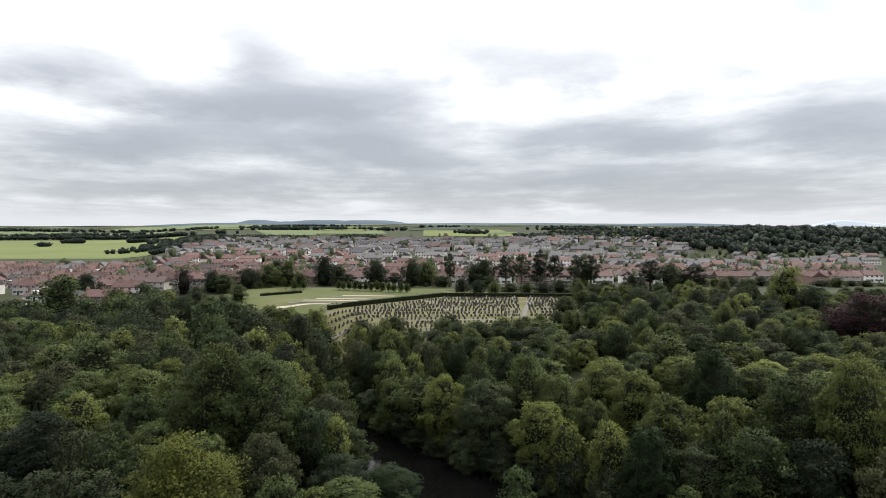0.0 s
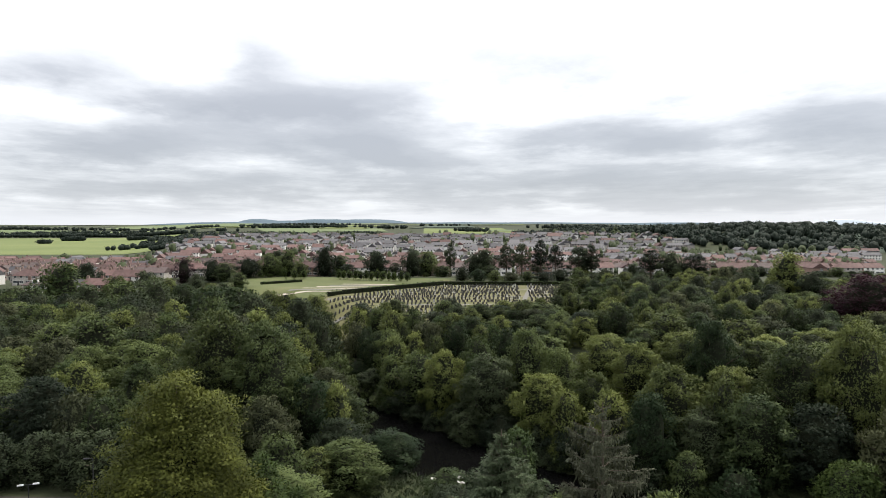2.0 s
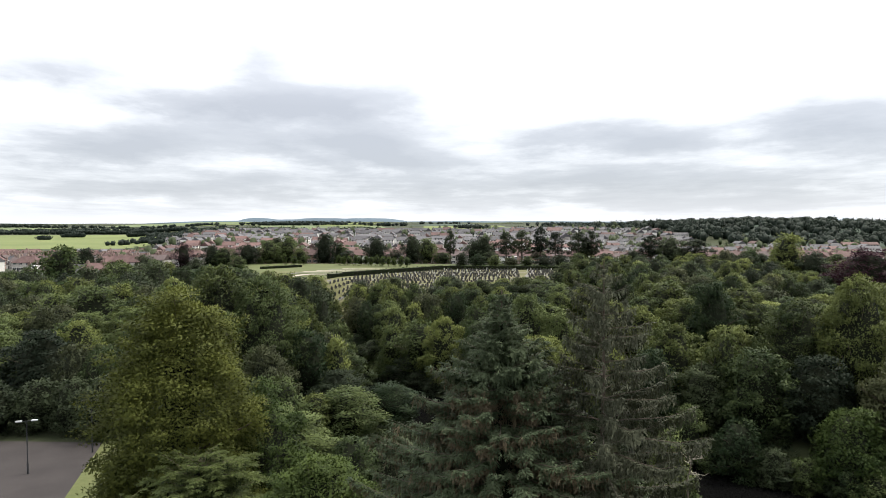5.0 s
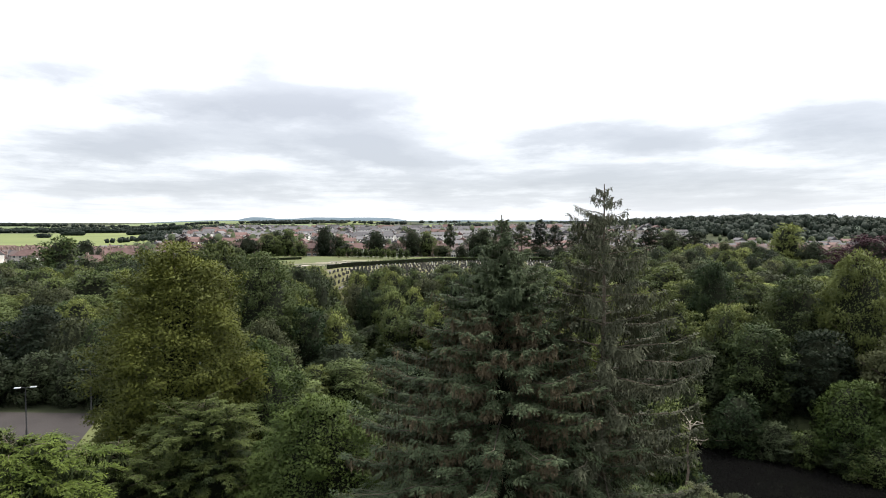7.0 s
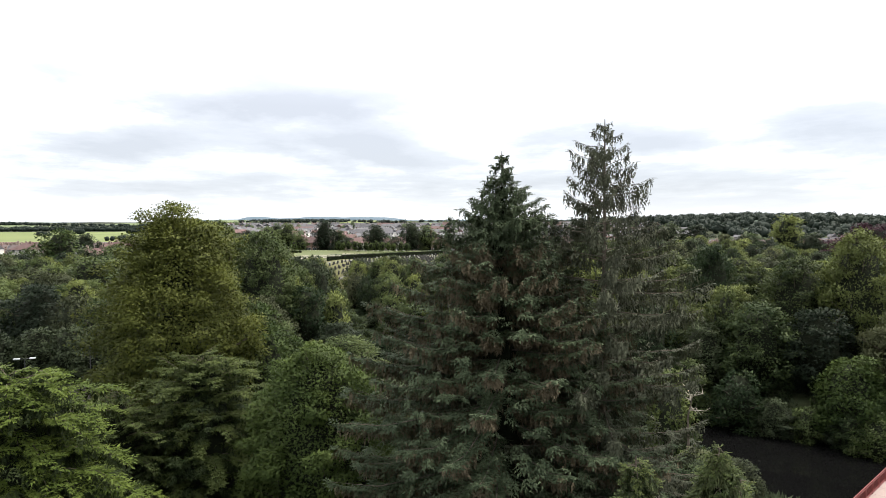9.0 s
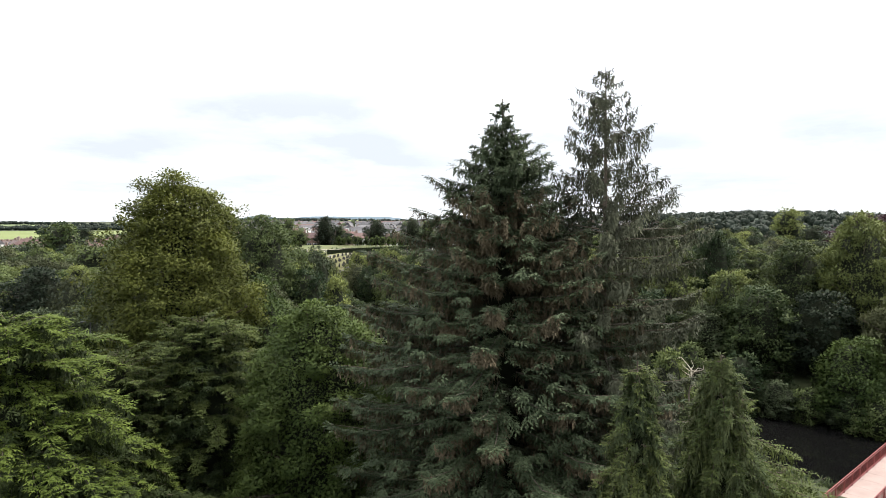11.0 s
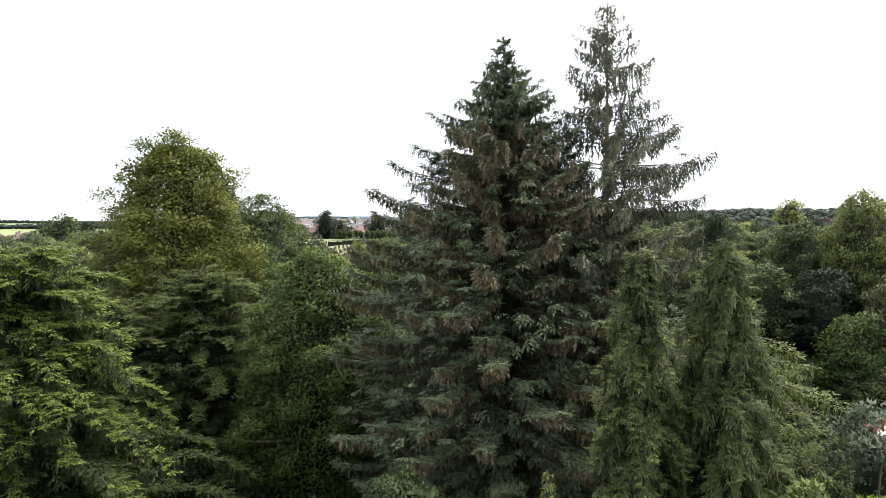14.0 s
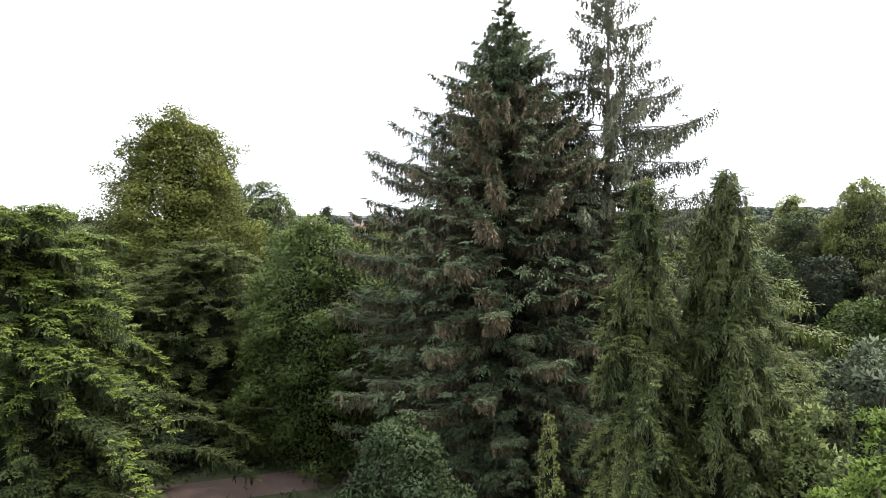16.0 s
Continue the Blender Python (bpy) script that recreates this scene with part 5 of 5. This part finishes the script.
# ---- the park: path, car park, bridge, lamps ----
ribbon("park_path", [(-60, 24), (-24, 26.0), (-14, 29), (-8, 31.5), (3, 37.5), (14, 41), (26, 43.8)], 2.6, PATH_EARTH, 0.03, "reddish gravel path under the trees")
drape("car_park", [(-90, 50), (-33, 50), (-40, 73.5), (-90, 75)], ASPHALT, 0.05, "worn grey asphalt car park", 24, 12, "car park")
drape("verge", [(-33, 50), (-28, 50), (-35, 78), (-40, 73.5)], LAWN, 0.06, "mown grass verge beside the car park", 8, 10, "grass")


def build_kerb():
    base = tagged(new("kerb"), "row of grey kerb stones round the car park", "kerb", kind="structure")
    pts = [(-33, 50), (-40, 73.5), (-90, 75)]
    bm = bmesh.new()
    box(bm, 0.01, -0.07, 0.0, 0.9, 0.07, 0.16)
    bmesh.ops.bevel(bm, geom=list(bm.edges), offset=0.015, segments=1, affect="EDGES")
    first = part("kerbstone", bm, KERB, base)
    me = first.data
    bpy.data.objects.remove(first)
    for a, b in zip(pts[:-1], pts[1:]):
        a, b = Vector(a), Vector(b)
        d = b - a
        ang = math.degrees(math.atan2(d.y, d.x))
        for i in range(int(d.length / 0.92)):
            p = a + d.normalized() * i * 0.92
            under("kerbstone", me, base).matrix_basis = pose(p.x, p.y, 0.0, 0, 0, ang)


build_kerb()


def street_lamp(x, y, H, label, heads=2, head_mat=LAMP_GREY):
    thing = tagged(new("street_lamp"), label, "street lamp", "lamps of the car park")
    V, F = tube([(0, 0, -0.3), (0, 0, 1.2), (0, 0, 1.25), (0, 0, H)], [0.09, 0.09, 0.06, 0.045], 10)
    under("pole", mesh_of("pole", V, F, STEEL_DARK, smooth=True), thing)
    for s in (-1, 1)[:heads]:
        bm = bmesh.new()
        box(bm, min(s * 0.05, s * 0.45), -0.03, H - 0.05, max(s * 0.05, s * 0.45), 0.03, H + 0.01)
        arm = part("arm", bm, STEEL_DARK, thing)
        bm = bmesh.new()
        box(bm, min(s * 0.4, s * 1.0), -0.13, H - 0.06, max(s * 0.4, s * 1.0), 0.13, H + 0.08)
        bmesh.ops.bevel(bm, geom=list(bm.edges), offset=0.04, segments=2, affect="EDGES")
        part("lamp_head", bm, head_mat, thing, "pale grey lamp head" if heads == 2 else "dark lamp head")
    thing.matrix_basis = pose(x, y, ground_z(x, y), 0, 0, 20)
    return thing


street_lamp(-42.6, 64.1, 5.55, "dark steel lamp post with twin pale heads")
street_lamp(-39.5, 70.5, 6.0, "slender dark lamp post against the trees", 1, STEEL_DARK)


def build_bridge():
    thing = tagged(new("footbridge"), "red steel footbridge with pale deck over the river", "footbridge")
    LEN, W = 40.0, 2.6
    bm = bmesh.new()
    box(bm, 0.01, -W / 2, -0.25, 1.99, W / 2, 0.0)
    slab = part("deck_slab", bm, DECK, thing)
    for i in range(1, 20):
        under("deck_slab", slab.data, thing).matrix_basis = pose(i * 2.0, 0, 0)
    for s in (-1, 1):
        bm = bmesh.new()
        box(bm, 0, s * (W / 2 + 0.08) - 0.07, -0.55, LEN, s * (W / 2 + 0.08) + 0.07, -0.02)
        part("beam", bm, STEEL_RED, thing)
        for z, h in ((1.12, 0.07), (0.95, 0.05), (0.15, 0.05)):
            bm = bmesh.new()
            box(bm, 0, s * W / 2 - 0.035, z, LEN, s * W / 2 + 0.035, z + h)
            part("rail", bm, STEEL_RED, thing)
        bm = bmesh.new()
        box(bm, -0.04, -0.04, -0.2, 0.04, 0.04, 1.12)
        post = part("post", bm, STEEL_RED, thing)
        post.matrix_basis = pose(0.05, s * W / 2, 0)
        for i in range(1, 21):
            under("post", post.data, thing).matrix_basis = pose(i * 2.0 - (0.05 if i == 20 else 0), s * W / 2, 0)
        bm = bmesh.new()
        box(bm, -0.008, -0.008, 0.2, 0.008, 0.008, 0.95)
        bar = part("infill_bar", bm, STEEL_RED, thing)
        bar.matrix_basis = pose(0.128, s * W / 2, 0)
        bm = bmesh.new()
        for i in range(20):
            for j in range(15):
                x = i * 2.0 + j * 0.125 + 0.128
                if i >= 10:
                    box(bm, x - 0.008, s * W / 2 - 0.008, 0.2, x + 0.008, s * W / 2 + 0.008, 0.95)
                elif i + j:
                    under("infill_bar", bar.data, thing).matrix_basis = pose(x, s * W / 2, 0)
        tagged(part("infill_bars", bm, STEEL_RED, thing), kind="stuff")
    thing.matrix_basis = pose(27.5, 43.3, -3.0, 0, 0, 42)
    for q in (8, 32):
        bm = bmesh.new()
        box(bm, q - 0.4, -1.2, -5.6, q + 0.4, 1.2, -0.5)
        part("pier", bm, KERB, thing)


build_bridge()


# ---- the park trees close by ----
def put(thing, x, y, turn=0.0):
    """Stand a tree on the ground with its top at its height over the park."""
    g = ground_z(x, y)
    thing.matrix_basis = Matrix.LocRotScale((x, y, g), Euler((0, 0, radians(turn))), (1, 1, 1 - g / HEIGHTS[thing.name]))
    return thing


def steps(*pairs):
    """A width by height, given as pairs of relative height and radius."""
    ts, rs = zip(*pairs)
    return lambda t: float(np.interp(t, ts, rs))


put(conifer("spruce_front", 23.5, 1.0, steps((0, 5.8), (0.2, 7.3), (0.38, 7.5), (0.5, 7.0), (0.65, 5.3), (0.8, 2.9), (0.88, 1.6), (0.93, 0.85), (0.97, 0.35), (1, 0.1)), 46, 8, [NEEDLE_BLUE, NEEDLE_BROWN], 41, "big blue-green spruce with brown hanging twigs",
            rise=0.0, droop=0.24, tip=0.22, lift=0.45, step=0.155, twig=0.62, wide=0.066, hang=0.62, top_n=5, hang_n=3, core=0.16, side=1.15, fill=12000, inner=0.55, blades=6, jitter=0.28, leader=0.5, green_top=0.82, kind_name="spruce_tree"), 2.75, 29.4)
put(conifer("spruce_tall", 24.9, 1.5, steps((0, 4.5), (0.3, 5.2), (0.55, 4.8), (0.68, 4.1), (0.77, 3.0), (0.84, 2.2), (0.91, 1.5), (0.965, 0.75), (1, 0.15)), 42, 6, [NEEDLE_OLIVE, NEEDLE_OLIVE], 42, "tall thin spruce with sparse drooping boughs",
            rise=0.02, droop=0.30, tip=0.28, lift=0.42, step=0.13, twig=0.40, wide=0.07, hang=0.70, hang_n=4, top_n=3, keep=0.66, jitter=0.34, trunk_r=0.26, fill=3000, inner=0.15, leader=0.4, kind_name="spruce_tree"), 7.4, 29.0)
put(conifer("cypress_slim", 14.3, 0.2, steps((0, 2.3), (0.4, 1.8), (0.6, 1.35), (0.8, 0.95), (0.95, 0.55), (1, 0.2)), 38, 6, [NEEDLE_CYPRESS, NEEDLE_CYPRESS_SHADE], 43, "slim weeping green cypress",
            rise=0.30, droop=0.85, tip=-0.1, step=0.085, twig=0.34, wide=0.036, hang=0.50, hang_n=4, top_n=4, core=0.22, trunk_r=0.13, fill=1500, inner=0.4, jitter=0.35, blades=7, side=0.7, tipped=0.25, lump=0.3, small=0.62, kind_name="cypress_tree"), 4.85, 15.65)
put(conifer("cypress_wide", 14.4, 0.2, steps((0, 3.0), (0.4, 2.2), (0.6, 1.75), (0.8, 1.15), (0.95, 0.6), (1, 0.2)), 38, 7, [NEEDLE_CYPRESS, NEEDLE_CYPRESS_SHADE], 44, "weeping green cypress with pendulous sprays",
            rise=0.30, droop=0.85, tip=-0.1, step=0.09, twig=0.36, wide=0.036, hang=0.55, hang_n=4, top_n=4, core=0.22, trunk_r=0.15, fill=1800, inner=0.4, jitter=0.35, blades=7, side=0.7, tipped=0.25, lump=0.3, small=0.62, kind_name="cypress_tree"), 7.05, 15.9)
put(conifer("yew_gold", 13.6, 0.2, steps((0, 7.0), (0.28, 6.6), (0.42, 5.6), (0.55, 4.9), (0.75, 4.3), (0.88, 3.3), (0.96, 2.1), (1, 0.6)), 26, 12, [NEEDLE_GOLD, NEEDLE_INNER_SHADE], 45, "bright yellow-green conifer with drooping fans",
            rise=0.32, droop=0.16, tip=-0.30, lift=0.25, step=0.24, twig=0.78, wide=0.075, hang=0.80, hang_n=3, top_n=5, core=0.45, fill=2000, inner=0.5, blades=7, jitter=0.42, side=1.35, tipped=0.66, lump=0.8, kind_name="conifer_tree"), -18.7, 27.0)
put(conifer("yew_dark", 11.7, 0.2, steps((0, 5.6), (0.35, 5.2), (0.6, 4.6), (0.78, 3.5), (0.9, 2.2), (1, 0.6)), 26, 10, [NEEDLE_DUSK, NEEDLE_INNER_SHADE], 46, "olive-green yew with feathery boughs",
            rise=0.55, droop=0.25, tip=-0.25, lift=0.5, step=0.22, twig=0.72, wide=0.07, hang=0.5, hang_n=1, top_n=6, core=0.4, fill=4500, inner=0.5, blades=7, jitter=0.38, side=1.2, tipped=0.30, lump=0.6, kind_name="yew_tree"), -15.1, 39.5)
put(conifer("yew_side", 10.3, 0.2, steps((0, 3.9), (0.4, 3.7), (0.7, 2.9), (0.9, 1.7), (1, 0.5)), 20, 9, [NEEDLE_DUSK, NEEDLE_INNER_SHADE], 51, "smaller olive-brown yew beside the big one",
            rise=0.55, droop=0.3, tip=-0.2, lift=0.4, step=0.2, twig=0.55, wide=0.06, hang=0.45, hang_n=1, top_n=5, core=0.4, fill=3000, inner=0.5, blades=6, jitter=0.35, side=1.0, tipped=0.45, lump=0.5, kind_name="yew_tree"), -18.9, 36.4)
put(conifer("cypress_broken", 12.7, 0.2, steps((0, 3.8), (0.45, 3.6), (0.7, 3.1), (0.82, 2.4), (0.92, 1.3), (1, 0.2)), 24, 8, [NEEDLE_DUSK, NEEDLE_DUSK, BARK], 47, "ragged yellow-green conifer with bare pale dead branches",
            rise=0.25, droop=0.62, tip=0.18, step=0.13, twig=0.42, wide=0.05, hang=0.42, hang_n=3, top_n=3, keep=0.75, jitter=0.5, core=0.10, fill=1200, inner=0.3, kind_name="conifer_tree"), 8.7, 18.2)
put(conifer("cypress_young", 7.6, 0.1, steps((0, 1.0), (0.6, 0.6), (0.9, 0.3), (1, 0.08)), 34, 6, [NEEDLE_CYPRESS, NEEDLE_CYPRESS], 49, "young narrow weeping cypress",
            rise=0.3, droop=0.6, tip=0.0, step=0.13, twig=0.32, wide=0.04, hang=0.45, hang_n=3, top_n=3, core=0.35, trunk_r=0.05, kind_name="cypress_tree"), 3.05, 18.3)


def hero(name, H, R, low, lobes, per, size, mat, seed, label, x, y, kind_name="tree", category="tree", **more):
    return put(broadleaf(name, H, R, low, lobes, per, size, mat, seed, label, category, kind_name=kind_name, **more), x, y)


hero("beech_big", 21.8, 6.2, 0.8, 420, 250, 0.20, LEAF_SUNNY, 61, "big yellow-green beech with a domed crown", -20.1, 48.0, trunk_r=0.42, core=0.22, flat=0.66, ragged=0.14, lobe=1.75, deep=0.25, skirt=0.98, inner=0.85)
hero("yew_low", 7.0, 2.6, 0.1, 200, 190, 0.13, NEEDLE_LOW, 48, "low dark green spreading yew", -1.4, 19.4, "yew_tree", trunk_r=0.09, flat=1.15, ragged=0.4, lobe=0.9, deep=0.4, core=0.4)
hero("hornbeam", 13.8, 4.9, 0.1, 330, 200, 0.17, LEAF_BRIGHT, 62, "fresh green broadleaved tree, dense to the ground", -6.9, 35.6, core=0.5, ragged=0.2, skirt=0.85, inner=0.5)
hero("maple_green", 12.8, 5.0, 0.1, 240, 110, 0.24, LEAF_BRIGHT, 63, "fresh green tree beside the big beech", -15.4, 53.0)
hero("shrub_bright", 9.9, 1.8, 0.1, 150, 130, 0.10, LEAF_LAUREL, 64, "bright yellow-green glossy laurel bush", 8.5, 11.7, "shrub", "shrub", trunk_r=0.07)
hero("shrub_grey", 10.4, 2.3, 0.1, 150, 120, 0.15, LEAF_PALE, 65, "broad shrub with pale-edged grey-green leaves", 11.7, 17.0, "shrub", "shrub", trunk_r=0.08, core=0.3, deep=0.4)
hero("shrub_dark", 8.7, 1.25, 0.1, 130, 120, 0.12, LEAF_OAK, 68, "dark glossy evergreen shrub beneath the cypress", 8.3, 14.3, "shrub", "shrub", trunk_r=0.04, core=0.25, inner=0.6)
hero("shrub_low", 5.6, 1.9, 0.1, 44, 420, 0.12, LEAF_WILLOW, 66, "pale green low shrub", 5.0, 18.6, "shrub", "shrub", trunk_r=0.06)
hero("shrub_bank", 6.6, 2.8, 0.1, 50, 420, 0.13, LEAF_OAK, 67, "grey-leaved shrub beside the bridge approach", 16.6, 25.5, "shrub", "shrub", trunk_r=0.08)
put(conifer("cypress_bank", 8.0, 0.2, steps((0, 4.2), (0.5, 3.6), (0.8, 2.1), (1, 0.3)), 22, 9, [NEEDLE_DUSK, NEEDLE_DUSK], 50, "green feathery conifer below the bridge path",
            rise=0.5, droop=0.3, tip=0.1, step=0.2, twig=0.5, wide=0.05, hang=0.4, hang_n=1, top_n=4, core=0.5, fill=5000, inner=0.5, kind_name="conifer_tree"), 13.6, 25.0)


lime = broadleaf("lime_lean", 10.0, 5.4, 0.4, 150, 84, 0.34, LEAF_BRIGHT, 72, "bright green lime leaning over the river", kind_name="lime_tree", ragged=0.6, flat=0.42, lobe=1.05, skirt=0.9)
lime.matrix_basis = pose(49.7, 77, -5.8, 0, 6, 30)


def snag(x, y, H, label):
    """A dead tree: bare crooked pale limbs."""
    rng = np.random.default_rng(91)
    thing = tagged(new("dead_tree"), label, "tree")
    stem = [np.array([0, 0, -0.4]), np.array([0.15, 0, H * 0.4]), np.array([-0.1, 0.1, H * 0.7]), np.array([0.2, 0, H])]
    V, F = tube(stem, [0.17, 0.13, 0.09, 0.025], 7)
    under("trunk", mesh_of("snag_trunk", V, F, BARK, smooth=True), thing)
    for q in range(11):
        z = H * rng.uniform(0.72, 0.98)
        a, ln = rng.uniform(0, 6.28), rng.uniform(1.2, 2.9) * (1.2 - z / H * 0.6)
        d = np.array([math.cos(a), math.sin(a), rng.uniform(0.1, 0.9)])
        base = np.array([0, 0, z])
        pts = [base, base + d * ln * 0.4 + rng.normal(0, 0.25, 3), base + d * ln * 0.75 + rng.normal(0, 0.3, 3), base + d * ln + np.array([0, 0, rng.uniform(-0.1, 0.5)])]
        V, F = tube(pts, [0.055, 0.04, 0.026, 0.008], 5)
        under("limb", mesh_of("snag_limb", V, F, BARK_PALE, smooth=True), thing)
    thing.matrix_basis = pose(x, y, ground_z(x, y), 0, 4, 0)


snag(24.2, 62.4, 3.4 - ground_z(24.2, 62.4), "bare pale dead tree on the river bank")


def river_stones():
    """Pale stones breaking the shallow water."""
    rng = np.random.default_rng(92)
    for q in range(16):
        r = rng.uniform(0.25, 0.75)
        V, F = blob((0, 0, 0), (r * rng.uniform(1.0, 1.8), r, r * 0.42), q * 1.3, 0.3, 6, 9)
        ob = tagged(new("river_stone", mesh_of("river_stone", V, F, STONE_PALE, smooth=True)), "pale wet stone breaking the shallow river", "stone", "stones in the river")
        ob.matrix_basis = pose(rng.uniform(-3.5, 3.0), rng.uniform(92.5, 99), WATER_Z + 0.05, 0, 0, rng.uniform(0, 180))


river_stones()


def undergrowth():
    """Rough grass, ivy and seedlings on the ground under the park trees."""
    rng = np.random.default_rng(71)
    P = []
    for x0, x1, y0, y1, n in ((-24, 26, 24, 50, 15000), (-34, 46, 50, 84, 22000)):
        xs, ys = rng.uniform(x0, x1, n), rng.uniform(y0, y1, n)
        way = np.interp(xs, [-24, -14, -8, 3, 14, 26], [26, 29, 31.5, 37.5, 41, 43.8])
        ok = (np.abs(ys - way) > 1.5 + 0.4 * rng.random(n)) & ((ys < 50) | (xs > -29))
        P += [(x, y, z) for x, y, z in ((x, y, ground_z(x, y)) for x, y in zip(xs[ok], ys[ok])) if z > WATER_Z + 0.3]
    P = np.array(P)
    n = len(P)
    big = 1 + 1.1 * (P[:, 1] > 50)
    D = unit(rng.normal(0, 0.6, (n, 3)) * np.array([1, 1, 0.3]) + np.array([0, 0, 0.8]))
    V, F = sprays(P, D, unit(rng.normal(0, 1, (n, 3))), rng.uniform(0.15, 0.6, n) * big, rng.uniform(0.05, 0.22, n) * big)
    tagged(new("undergrowth", mesh_of("undergrowth", V, F, LEAF_DARK)), "rough grass and ivy under the park trees", "undergrowth", kind="stuff")


undergrowth()
